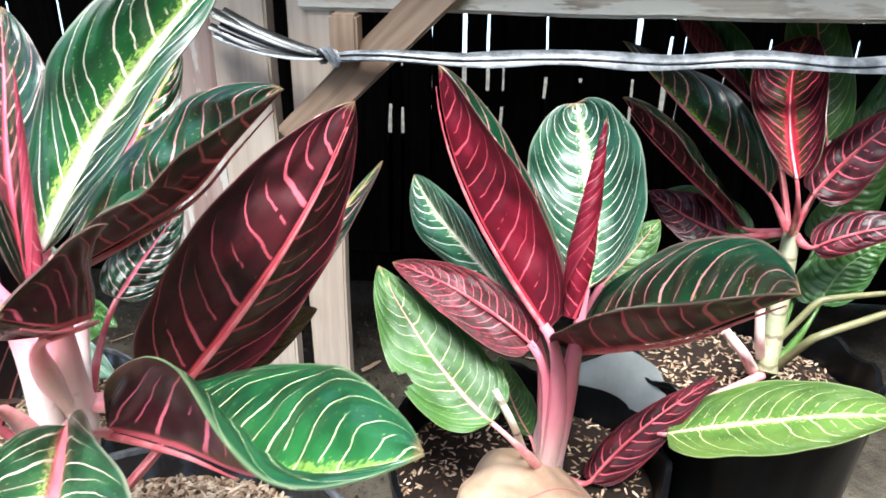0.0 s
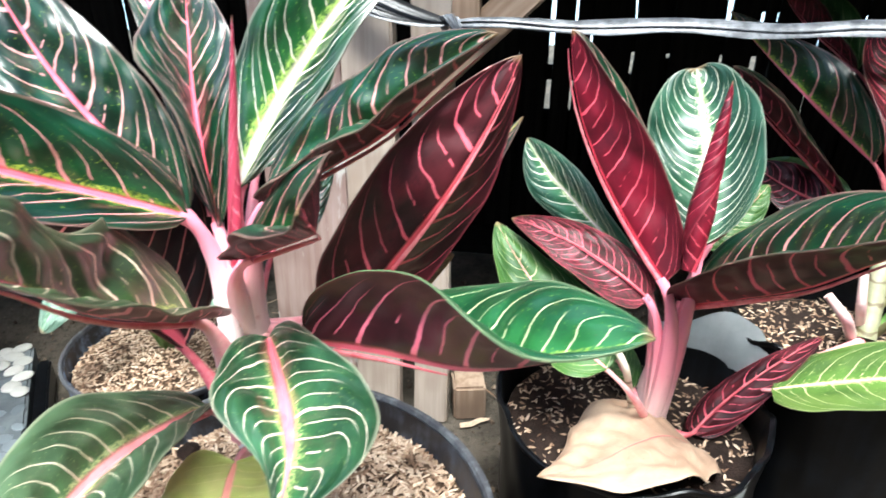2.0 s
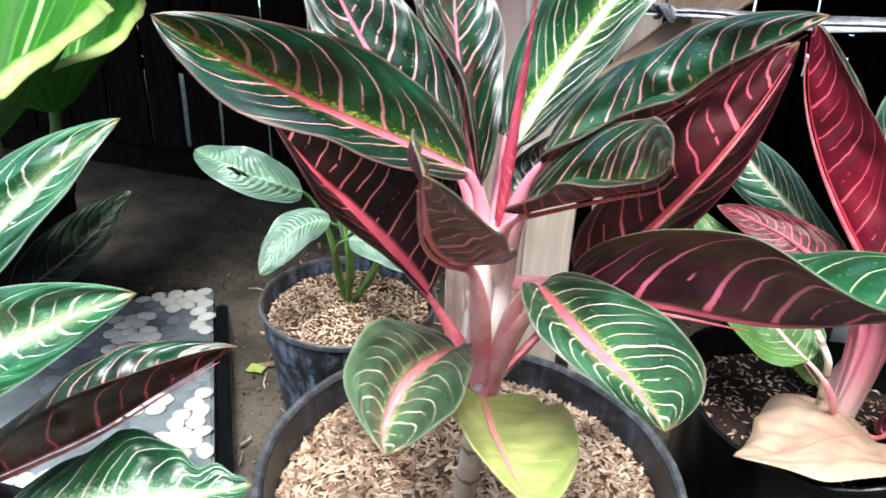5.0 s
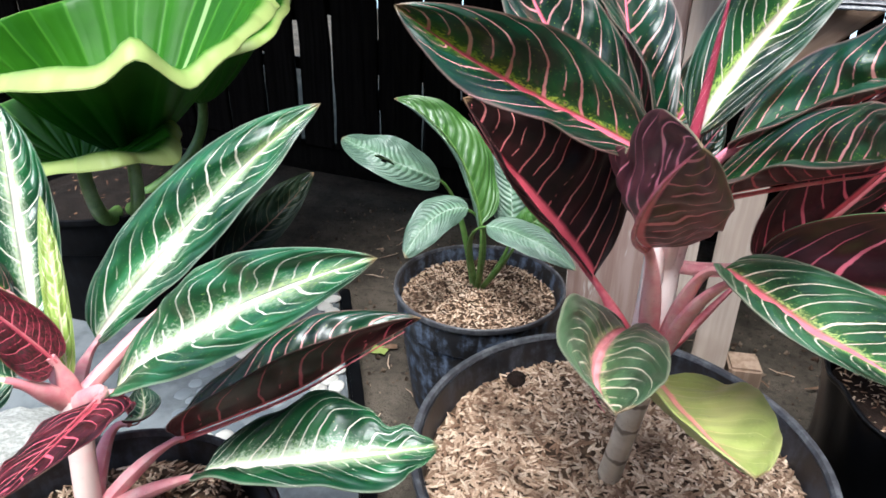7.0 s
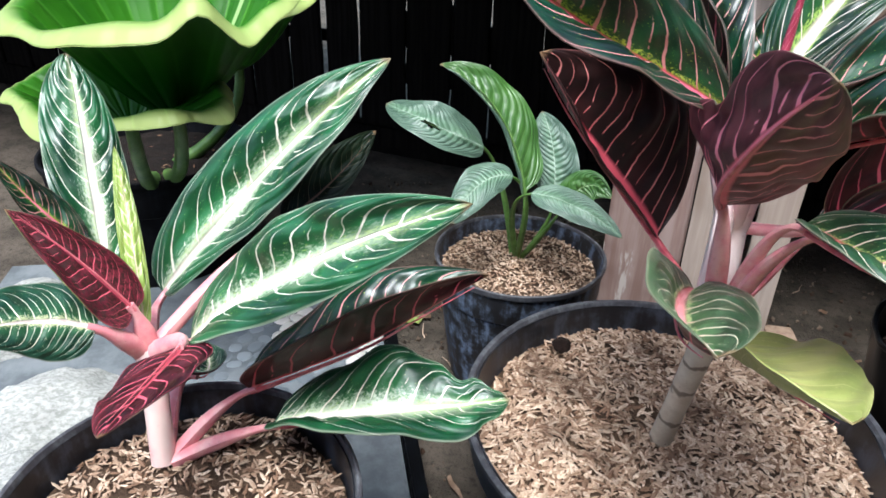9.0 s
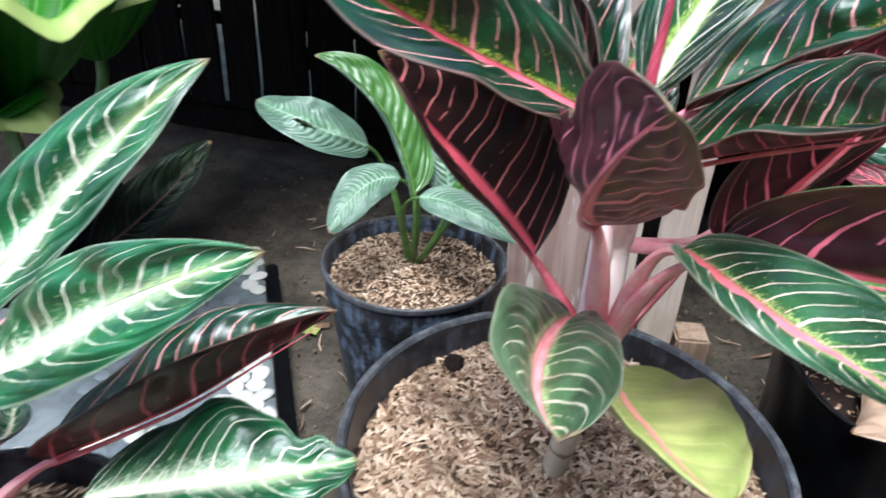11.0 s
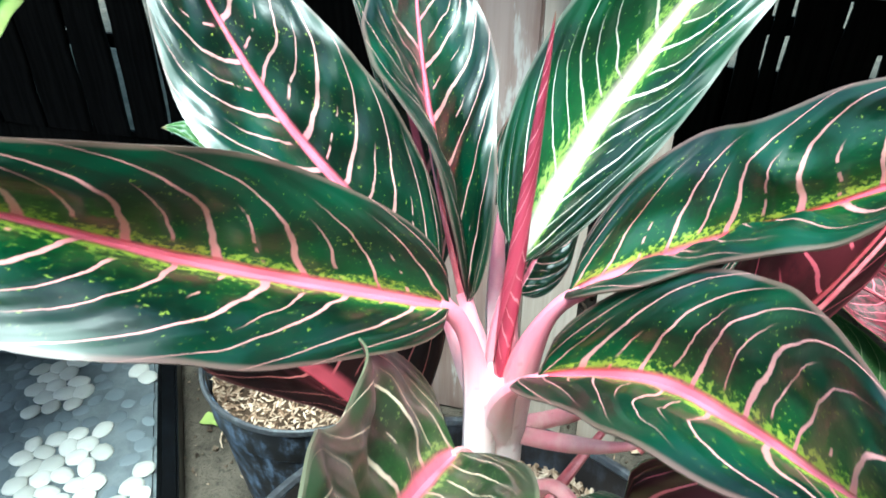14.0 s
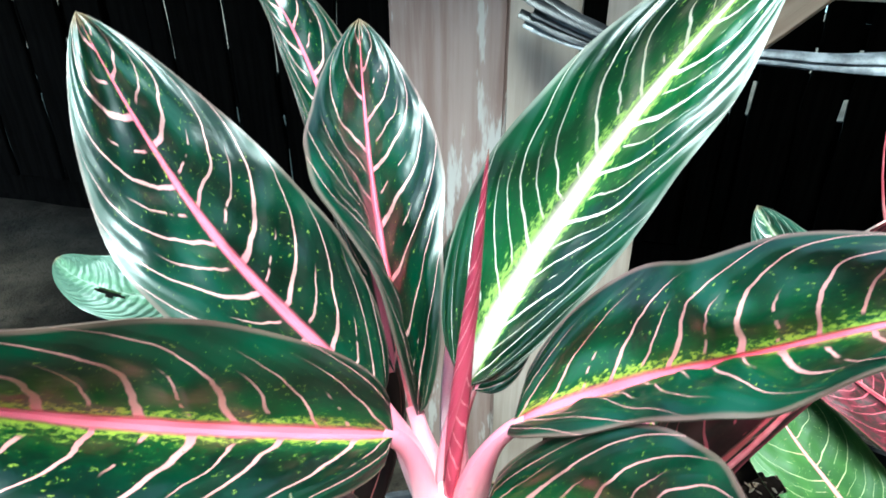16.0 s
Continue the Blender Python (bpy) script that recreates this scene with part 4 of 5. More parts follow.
    return bag


plastic_pot((-0.215, 0.497), 0.208, 0.203, "large black plastic pot with a worn grey rim", pot_black)
husk_layer((-0.215, 0.497), 0.194, 0.164, 6500, husk_pale, husk_bed, "potting_mix", "pale rice husk mulch filling the large pot", 0.0135, 1)
plastic_pot((-0.455, 0.755), 0.122, 0.203, "dusty blue-black plastic pot streaked with dirt", pot_blue)
husk_layer((-0.455, 0.755), 0.112, 0.178, 2600, husk_pale, husk_bed, "potting_mix", "fine rice husk mulch in the dusty pot", 0.008, 2)
polybag((0.12, 0.675), 0.140, 0.245, "black polybag planter with a slumped creased mouth", 0.024, 3, lining=(12, 75, 0.06), patch=(-74, -48, 0.74, 0.90, 0.005))
husk_layer((0.12, 0.675), 0.131, 0.205, 700, husk_pale, compost, "potting_mix", "dark compost scattered with pale rice husks", 0.008, 3)
polybag((0.37, 0.80), 0.132, 0.285, "black polybag planter holding a many-stemmed plant", 0.04, 9)
husk_layer((0.37, 0.80), 0.124, 0.245, 900, husk_pale, compost, "potting_mix", "dark compost scattered with pale rice husks", 0.008, 4)
plastic_pot((-0.520, 0.150), 0.126, 0.292, "black plastic pot standing on the pebbled slab", pot_black, bottom=0.05)
husk_layer((-0.520, 0.150), 0.116, 0.262, 2200, husk_pale, husk_bed, "potting_mix", "rice husk mulch in the black pot", 0.0085, 5)
plastic_pot((-1.12, 0.745), 0.17, 0.255, "large black pot with its shade put into the colour", pot_shaded, ribs=False)
husk_layer((-1.12, 0.745), 0.155, 0.225, 60, husk_shaded, compost_shaded, "potting_mix", "compost darkened with painted-in shade in the shaded pot", 0.009, 6)


# ---- plants ----
def stem(plant, points, radii, skin, label="", name="stem"):
    pts = []
    for a, b, c in zip(points, points[1:], points[2:] + points[-1:]):
        pts += [Vector(a).lerp(Vector(b), k / 6) for k in range(6)]
    pts.append(Vector(points[-1]))
    rad = []
    for a, b in zip(radii, radii[1:]):
        rad += [a + (b - a) * k / 6 for k in range(6)]
    rad.append(radii[-1])
    for k in range(1, len(pts) - 1):
        pts[k] = pts[k] * 0.5 + (pts[k - 1] + pts[k + 1]) * 0.25
    return part(name, along(pts, rad, 14), skin, plant, label)


plant = thing("aglaonema", "large aglaonema with dark green pink-veined leaves and maroon undersides", "houseplant", group="aglaonemas")
stem(plant, [(-0.222, 0.496, 0.129), (-0.210, 0.475, 0.232), (-0.198, 0.454, 0.336)], [0.0125, 0.011, 0.012], cane, "pale ringed cane")
stem(plant, [(-0.198, 0.454, 0.336), (-0.200, 0.485, 0.423), (-0.201, 0.466, 0.468), (-0.201, 0.480, 0.493)], [0.0125, 0.0125, 0.010, 0.003], blush_stalk, "white and pink sheathed stem", "leaf_sheath")
shaped_leaf(plant, (-0.206, 0.456, 0.350), (-0.223, 0.456, 0.525), ((-0.249, 0.380, 0.551), (-0.263, 0.420, 0.553), (-0.257, 0.433, 0.592)), ((-0.279, 0.341, 0.574), (-0.305, 0.388, 0.580), (-0.282, 0.396, 0.620)), ((-0.330, 0.316, 0.602), (-0.343, 0.357, 0.610), (-0.316, 0.361, 0.636)), (-0.372, 0.323, 0.641), "agA", stalk=blush_stalk, stalk_width=0.008, arch=0.18)
shaped_leaf(plant, (-0.200, 0.485, 0.423), (-0.238, 0.484, 0.515), ((-0.278, 0.441, 0.554), (-0.275, 0.483, 0.555), (-0.252, 0.501, 0.584)), ((-0.319, 0.441, 0.593), (-0.311, 0.486, 0.595), (-0.278, 0.503, 0.619)), ((-0.352, 0.462, 0.633), (-0.342, 0.494, 0.639), (-0.314, 0.504, 0.653)), (-0.369, 0.503, 0.689), "agD", stalk=blush_stalk, stalk_width=0.0075, arch=0.18, start=0.6)
shaped_leaf(plant, (-0.200, 0.485, 0.423), (-0.223, 0.496, 0.498), ((-0.242, 0.493, 0.582), (-0.245, 0.530, 0.540), (-0.216, 0.521, 0.566)), ((-0.278, 0.519, 0.618), (-0.264, 0.565, 0.580), (-0.224, 0.560, 0.602)), ((-0.297, 0.567, 0.632), (-0.279, 0.600, 0.618), (-0.245, 0.597, 0.629)), (-0.290, 0.630, 0.663), "agD", stalk=blush_stalk, stalk_width=0.008, arch=0.18, start=0.6)
leaf(plant, None, (-0.247, 0.534, 0.491), (-0.298, 0.589, 0.624), (-0.342, 0.608, 0.692), (-0.315, 0.586, 0.636), (-0.287, 0.621, 0.641), "agD", stalk=pink_stalk, stalk_width=0.006)
shaped_leaf(plant, (-0.200, 0.485, 0.423), (-0.197, 0.479, 0.537), ((-0.203, 0.516, 0.616), (-0.174, 0.505, 0.586), (-0.142, 0.490, 0.599)), ((-0.178, 0.515, 0.659), (-0.147, 0.531, 0.633), (-0.120, 0.505, 0.632)), ((-0.136, 0.544, 0.698), (-0.114, 0.558, 0.678), (-0.094, 0.533, 0.677)), (-0.076, 0.582, 0.721), "agW", stalk=blush_stalk, stalk_width=0.008, arch=0.18)
shaped_leaf(plant, (-0.200, 0.485, 0.423), (-0.172, 0.462, 0.537), ((-0.133, 0.487, 0.604), (-0.130, 0.468, 0.560), (-0.140, 0.429, 0.573)), ((-0.112, 0.476, 0.618), (-0.090, 0.462, 0.587), (-0.109, 0.417, 0.594)), ((-0.077, 0.461, 0.643), (-0.057, 0.444, 0.621), (-0.075, 0.413, 0.620)), (-0.022, 0.422, 0.655), "agA", stalk=blush_stalk, stalk_width=0.008, arch=0.18, wave=0.05, heave=0.22)
shaped_leaf(plant, (-0.200, 0.485, 0.423), (-0.180, 0.442, 0.505), ((-0.132, 0.430, 0.577), (-0.136, 0.422, 0.531), (-0.167, 0.394, 0.537)), ((-0.108, 0.407, 0.593), (-0.113, 0.382, 0.555), (-0.144, 0.354, 0.564)), ((-0.098, 0.367, 0.603), (-0.098, 0.343, 0.576), (-0.104, 0.322, 0.584)), (-0.093, 0.309, 0.600), "agA", stalk=blush_stalk, stalk_width=0.007)
shaped_leaf(plant, (-0.198, 0.448, 0.352), (-0.212, 0.427, 0.465), ((-0.170, 0.378, 0.506), (-0.217, 0.373, 0.497), (-0.246, 0.406, 0.544)), ((-0.167, 0.330, 0.535), (-0.212, 0.323, 0.534), (-0.227, 0.347, 0.564)), ((-0.167, 0.278, 0.569), (-0.200, 0.277, 0.574), (-0.214, 0.298, 0.604)), (-0.185, 0.228, 0.610), "agO", stalk=pink_stalk, stalk_width=0.0078, wave=0.09, bulge=0.02, heave=0.25)
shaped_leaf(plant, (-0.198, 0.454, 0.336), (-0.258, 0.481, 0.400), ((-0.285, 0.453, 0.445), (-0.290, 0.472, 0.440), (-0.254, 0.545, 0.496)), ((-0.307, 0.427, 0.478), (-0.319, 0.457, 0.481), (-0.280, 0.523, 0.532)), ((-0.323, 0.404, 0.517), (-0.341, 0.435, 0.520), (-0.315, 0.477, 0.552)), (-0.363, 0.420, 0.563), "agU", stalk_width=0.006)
shaped_leaf(plant, (-0.198, 0.454, 0.336), (-0.219, 0.435, 0.383), ((-0.198, 0.390, 0.419), (-0.226, 0.383, 0.404), (-0.245, 0.390, 0.430)), ((-0.185, 0.341, 0.441), (-0.227, 0.331, 0.423), (-0.252, 0.340, 0.461)), ((-0.181, 0.289, 0.455), (-0.220, 0.279, 0.439), (-0.247, 0.285, 0.464)), (-0.202, 0.231, 0.461), "agL", stalk=pink_stalk, stalk_width=0.0045, blunt=True)
shaped_leaf(plant, (-0.198, 0.454, 0.336), (-0.158, 0.414, 0.465), ((-0.109, 0.367, 0.501), (-0.132, 0.365, 0.471), (-0.157, 0.344, 0.490)), ((-0.076, 0.334, 0.504), (-0.111, 0.320, 0.482), (-0.143, 0.308, 0.495)), ((-0.059, 0.294, 0.501), (-0.094, 0.276, 0.499), (-0.107, 0.278, 0.492)), (-0.080, 0.227, 0.515), "agN", stalk=pink_stalk, stalk_width=0.0066, wave=0.03)
leaf(plant, (-0.198, 0.454, 0.336), (-0.189, 0.405, 0.365), (-0.159, 0.320, 0.397), (-0.127, 0.254, 0.425), (-0.118, 0.344, 0.409), (-0.191, 0.323, 0.413), "yel", blunt=True, stalk=pink_stalk, label="yellowing lower leaf")
shaped_leaf(plant, (-0.198, 0.454, 0.336), (-0.137, 0.417, 0.462), ((-0.046, 0.431, 0.500), (-0.076, 0.381, 0.484), (-0.087, 0.388, 0.532)), ((-0.006, 0.395, 0.529), (-0.026, 0.343, 0.506), (-0.042, 0.334, 0.558)), ((0.019, 0.357, 0.551), (0.013, 0.316, 0.534), (0.006, 0.289, 0.554)), (0.053, 0.300, 0.561), "agF", rib_end=0.45, stalk_width=0.0064, stalk=pink_stalk, bulge=0.1, wave=0.02)
shaped_leaf(plant, (-0.200, 0.485, 0.423), (-0.129, 0.476, 0.441), ((-0.072, 0.517, 0.459), (-0.093, 0.488, 0.484), (-0.127, 0.465, 0.517)), ((-0.040, 0.531, 0.505), (-0.061, 0.502, 0.528), (-0.100, 0.482, 0.559)), ((-0.020, 0.540, 0.559), (-0.034, 0.520, 0.574), (-0.067, 0.510, 0.594)), (-0.013, 0.538, 0.623), "agA", stalk=pink_stalk, stalk_width=0.0042, arch=0.2)
leaf(plant, (-0.200, 0.485, 0.423), (-0.132, 0.545, 0.413), (-0.077, 0.592, 0.476), (-0.011, 0.630, 0.556), (-0.060, 0.621, 0.503), (-0.065, 0.576, 0.461), "agA", stalk=pink_stalk, stalk_width=0.0042, arch=0.2)
leaf(plant, (-0.198, 0.454, 0.336), (-0.125, 0.554, 0.405), (-0.096, 0.581, 0.426), (-0.062, 0.599, 0.439), (-0.093, 0.590, 0.439), (-0.086, 0.575, 0.412), "dryg", label="browned dying leaf")
leaf(plant, (-0.198, 0.454, 0.336), (-0.206, 0.562, 0.461), (-0.194, 0.594, 0.484), (-0.175, 0.629, 0.512), (-0.210, 0.590, 0.495), (-0.176, 0.598, 0.473), "agD")
leaf(plant, (-0.200, 0.485, 0.423), (-0.217, 0.560, 0.522), (-0.195, 0.605, 0.572), (-0.166, 0.645, 0.632), (-0.216, 0.593, 0.575), (-0.172, 0.616, 0.570), "agA", stalk=blush_stalk, stalk_width=0.006, arch=0.15)
rolled_leaf(plant, (-0.201, 0.466, 0.468), (-0.190, 0.487, 0.650), 0.0066, "agS", "rolled pink new leaf")

plant = thing("aglaonema", "red aglaonema with crimson undersides and cream-mottled leaves in a polybag", "houseplant", group="aglaonemas")
stem(plant, [(0.145, 0.674, 0.217), (0.146, 0.698, 0.245), (0.145, 0.688, 0.281)], [0.013, 0.017, 0.012], blush_low, "white and pink sheathed stem", "leaf_sheath")
shaped_leaf(plant, (0.145, 0.674, 0.217), (0.131, 0.656, 0.397), ((0.130, 0.671, 0.476), (0.093, 0.677, 0.445), (0.135, 0.698, 0.466)), ((0.105, 0.682, 0.523), (0.060, 0.693, 0.498), (0.108, 0.715, 0.517)), ((0.069, 0.692, 0.568), (0.036, 0.703, 0.555), (0.075, 0.719, 0.569)), (0.026, 0.707, 0.616), "agR", stalk=blush_low, stalk_width=0.01, arch=0.2, wave=0.03)
leaf(plant, (0.145, 0.674, 0.217), (0.161, 0.674, 0.428), (0.164, 0.726, 0.497), (0.150, 0.772, 0.573), (0.106, 0.730, 0.520), (0.207, 0.721, 0.538), "agC", stalk=blush_low, stalk_width=0.01, arch=0.2, blunt=True)
shaped_leaf(plant, (0.145, 0.674, 0.217), (0.117, 0.688, 0.380), ((0.071, 0.727, 0.382), (0.083, 0.722, 0.406), (0.086, 0.706, 0.431)), ((0.032, 0.760, 0.407), (0.049, 0.757, 0.430), (0.057, 0.744, 0.460)), ((-0.005, 0.791, 0.434), (0.016, 0.793, 0.453), (0.025, 0.785, 0.477)), (-0.009, 0.832, 0.476), "agC", stalk=blush_low, stalk_width=0.0075, arch=0.2)
leaf(plant, (0.145, 0.674, 0.217), (0.119, 0.660, 0.374), (0.055, 0.684, 0.411), (-0.018, 0.719, 0.425), (0.067, 0.694, 0.430), (0.041, 0.664, 0.397), "agP", stalk=blush_low, stalk_width=0.0075, arch=0.2)
leaf(plant, (0.145, 0.674, 0.217), (0.084, 0.621, 0.318), (0.026, 0.662, 0.358), (-0.034, 0.733, 0.414), (-0.011, 0.644, 0.356), (0.062, 0.681, 0.367), "agG", stalk=pink_stalk, hole=(0.42, 0.0, 0.05, 0.14), wave=0.09)
leaf(plant, (0.145, 0.674, 0.217), (0.126, 0.698, 0.242), (0.106, 0.738, 0.258), (0.092, 0.764, 0.295), (0.091, 0.739, 0.260), (0.124, 0.743, 0.267), "agG", stalk=pink_stalk)
shaped_leaf(plant, (0.145, 0.674, 0.217), (0.162, 0.671, 0.368), ((0.201, 0.662, 0.462), (0.193, 0.617, 0.409), (0.134, 0.603, 0.428)), ((0.225, 0.613, 0.508), (0.216, 0.562, 0.452), (0.155, 0.556, 0.473)), ((0.247, 0.546, 0.539), (0.232, 0.512, 0.500), (0.189, 0.509, 0.509)), (0.239, 0.458, 0.546), "agA", stalk=blush_low, stalk_width=0.0095, arch=0.2, wave=0.03)
leaf(plant, (0.145, 0.674, 0.217), (0.187, 0.663, 0.216), (0.232, 0.683, 0.267), (0.301, 0.694, 0.331), (0.251, 0.671, 0.259), (0.220, 0.698, 0.266), "agA", stalk=rose_stalk, wave=0.03)
leaf(plant, (0.145, 0.674, 0.217), (0.188, 0.752, 0.390), (0.219, 0.772, 0.420), (0.248, 0.790, 0.452), (0.204, 0.782, 0.434), (0.238, 0.764, 0.412), "agG", stalk=blush_low, stalk_width=0.0075, arch=0.2)
stem(plant, [(0.127, 0.682, 0.215), (0.101, 0.620, 0.322), (0.085, 0.630, 0.347)], [0.004, 0.0035, 0.003], cane, "dry white leaf stalk", "dry_stalk")
rolled_leaf(plant, (0.147, 0.647, 0.416), (0.167, 0.698, 0.578), 0.017, "agR", "rolled crimson new leaf")

plant = thing("aglaonema", "tall many-stemmed aglaonema with dark red heart-shaped undersides", "houseplant", group="aglaonemas")
stem(plant, [(0.395, 0.801, 0.266), (0.412, 0.847, 0.333), (0.428, 0.892, 0.401)], [0.012, 0.011, 0.010], green_cane, "grey-green ringed cane")
stem(plant, [(0.402, 0.826, 0.255), (0.374, 0.790, 0.317), (0.372, 0.800, 0.350)], [0.006, 0.0055, 0.005], white_stalk, "pale pink side stem", "side_stem")
stem(plant, [(0.389, 0.814, 0.255), (0.354, 0.770, 0.308), (0.332, 0.780, 0.331)], [0.0065, 0.006, 0.005], white_stalk, "pale pink side stem", "side_stem")
stem(plant, [(0.402, 0.813, 0.255), (0.425, 0.780, 0.328), (0.504, 0.800, 0.350)], [0.005, 0.0045, 0.004], olive_cane, "olive side branch", "side_stem")
stem(plant, [(0.410, 0.820, 0.300), (0.447, 0.830, 0.348), (0.522, 0.840, 0.354)], [0.004, 0.004, 0.003], olive_cane, "olive side branch", "side_stem")
leaf(plant, (0.395, 0.801, 0.266), (0.255, 0.672, 0.276), (0.346, 0.651, 0.316), (0.432, 0.623, 0.349), (0.363, 0.693, 0.331), (0.329, 0.613, 0.309), "agY", stalk=pink_stalk, wave=0.04, blunt=True)
shaped_leaf(plant, (0.428, 0.892, 0.401), (0.396, 0.903, 0.444), ((0.390, 0.971, 0.491), (0.354, 0.928, 0.478), (0.373, 0.909, 0.521)), ((0.346, 0.995, 0.526), (0.312, 0.952, 0.515), (0.342, 0.931, 0.557)), ((0.290, 1.005, 0.558), (0.269, 0.977, 0.555), (0.289, 0.962, 0.579)), (0.226, 1.000, 0.598), "agA", wave=0.05)
shaped_leaf(plant, (0.428, 0.892, 0.401), (0.393, 0.834, 0.485), ((0.412, 0.839, 0.541), (0.391, 0.865, 0.519), (0.355, 0.856, 0.533)), ((0.417, 0.865, 0.576), (0.394, 0.895, 0.553), (0.349, 0.893, 0.563)), ((0.422, 0.901, 0.604), (0.403, 0.925, 0.587), (0.368, 0.929, 0.596)), (0.424, 0.953, 0.616), "agM")
shaped_leaf(plant, (0.428, 0.892, 0.401), (0.390, 0.996, 0.534), ((0.357, 0.996, 0.580), (0.366, 1.022, 0.555), (0.383, 1.009, 0.594)), ((0.341, 1.020, 0.607), (0.342, 1.048, 0.575), (0.366, 1.035, 0.615)), ((0.324, 1.053, 0.621), (0.322, 1.074, 0.599), (0.342, 1.063, 0.626)), (0.308, 1.098, 0.627), "agP", wave=0.05)
leaf(plant, (0.428, 0.892, 0.401), (0.466, 0.942, 0.499), (0.453, 0.992, 0.600), (0.437, 1.028, 0.703), (0.418, 1.005, 0.597), (0.482, 0.978, 0.603), "agG")
shaped_leaf(plant, (0.428, 0.892, 0.401), (0.386, 0.937, 0.389), ((0.353, 0.899, 0.435), (0.342, 0.928, 0.430), (0.350, 0.959, 0.448)), ((0.311, 0.889, 0.477), (0.297, 0.918, 0.469), (0.311, 0.945, 0.492)), ((0.271, 0.886, 0.521), (0.254, 0.907, 0.509), (0.268, 0.924, 0.531)), (0.216, 0.896, 0.553), "agA", wave=0.05)
leaf(plant, (0.428, 0.892, 0.401), (0.368, 0.931, 0.379), (0.323, 0.952, 0.392), (0.279, 0.983, 0.414), (0.337, 0.968, 0.417), (0.312, 0.935, 0.371), "agA")
leaf(plant, (0.428, 0.892, 0.401), (0.442, 0.893, 0.449), (0.484, 0.900, 0.505), (0.531, 0.888, 0.560), (0.499, 0.884, 0.478), (0.472, 0.921, 0.515), "agA")
leaf(plant, (0.428, 0.892, 0.401), (0.441, 0.860, 0.396), (0.485, 0.849, 0.424), (0.538, 0.835, 0.439), (0.485, 0.841, 0.407), (0.483, 0.868, 0.440), "agA")
leaf(plant, (0.395, 0.801, 0.266), (0.497, 0.964, 0.367), (0.522, 0.971, 0.419), (0.564, 0.967, 0.481), (0.499, 0.981, 0.415), (0.550, 0.951, 0.406), "plain", stalk=green_stalk)
leaf(plant, (0.395, 0.801, 0.266), (0.474, 0.878, 0.315), (0.499, 0.888, 0.364), (0.537, 0.881, 0.398), (0.467, 0.907, 0.368), (0.520, 0.871, 0.352), "plain", stalk=green_stalk)
leaf(plant, (0.428, 0.892, 0.401), (0.409, 0.956, 0.367), (0.359, 0.996, 0.391), (0.309, 1.024, 0.399), (0.353, 0.992, 0.377), (0.364, 1.002, 0.413), "plain", stalk=green_stalk)
leaf(plant, (0.428, 0.892, 0.401), (0.507, 0.975, 0.483), (0.542, 0.993, 0.536), (0.570, 1.014, 0.613), (0.528, 1.001, 0.540), (0.557, 0.985, 0.538), "plain", stalk=green_stalk)

plant = thing("aglaonema", "aglaonema with silvery green leaf centres, sheen painted in, and pink stalks", "houseplant", group="aglaonemas")
stem(plant, [(-0.569, 0.185, 0.272), (-0.579, 0.198, 0.315), (-0.589, 0.211, 0.358)], [0.0095, 0.0095, 0.011], white_stalk, "white and pink sheathed stem", "leaf_sheath")
shaped_leaf(plant, (-0.589, 0.211, 0.358), (-0.640, 0.280, 0.353), ((-0.639, 0.316, 0.431), (-0.603, 0.311, 0.406), (-0.580, 0.294, 0.401)), ((-0.599, 0.345, 0.481), (-0.565, 0.343, 0.457), (-0.534, 0.323, 0.448)), ((-0.552, 0.374, 0.522), (-0.527, 0.376, 0.505), (-0.502, 0.359, 0.499)), (-0.486, 0.415, 0.545), "agB", wave=0.06, heave=0.34, stalk_width=0.0066, stalk=pink_stalk)
shaped_leaf(plant, (-0.589, 0.211, 0.358), (-0.567, 0.230, 0.357), ((-0.541, 0.271, 0.427), (-0.520, 0.236, 0.404), (-0.512, 0.199, 0.400)), ((-0.488, 0.263, 0.471), (-0.466, 0.242, 0.444), (-0.452, 0.211, 0.429)), ((-0.428, 0.251, 0.501), (-0.410, 0.246, 0.480), (-0.401, 0.225, 0.465)), (-0.350, 0.251, 0.511), "agB", wave=0.06, heave=0.34, stalk_width=0.0066, stalk=pink_stalk)
shaped_leaf(plant, (-0.569, 0.185, 0.272), (-0.531, 0.247, 0.312), ((-0.517, 0.309, 0.348), (-0.487, 0.269, 0.333), (-0.484, 0.232, 0.375)), ((-0.484, 0.329, 0.376), (-0.446, 0.295, 0.353), (-0.445, 0.261, 0.399)), ((-0.445, 0.344, 0.395), (-0.410, 0.328, 0.375), (-0.411, 0.306, 0.407)), (-0.375, 0.369, 0.393), "agA", wave=0.03, stalk_width=0.0066, stalk=pink_stalk)
shaped_leaf(plant, (-0.569, 0.185, 0.272), (-0.502, 0.236, 0.294), ((-0.469, 0.309, 0.319), (-0.455, 0.249, 0.308), (-0.447, 0.206, 0.336)), ((-0.430, 0.316, 0.339), (-0.409, 0.264, 0.319), (-0.393, 0.223, 0.337)), ((-0.386, 0.310, 0.338), (-0.368, 0.283, 0.325), (-0.347, 0.252, 0.327)), (-0.331, 0.305, 0.327), "agB", bites=((-1, 0.80, 0.55, 0.045), (-1, 0.93, 0.3, 0.02), (1, 0.86, 0.25, 0.05)), wave=0.1, stalk_width=0.0066, stalk=pink_stalk)
leaf(plant, (-0.589, 0.211, 0.358), (-0.646, 0.237, 0.399), (-0.689, 0.278, 0.483), (-0.726, 0.309, 0.543), (-0.711, 0.258, 0.500), (-0.681, 0.304, 0.481), "agB", stalk_width=0.0066, stalk=pink_stalk)
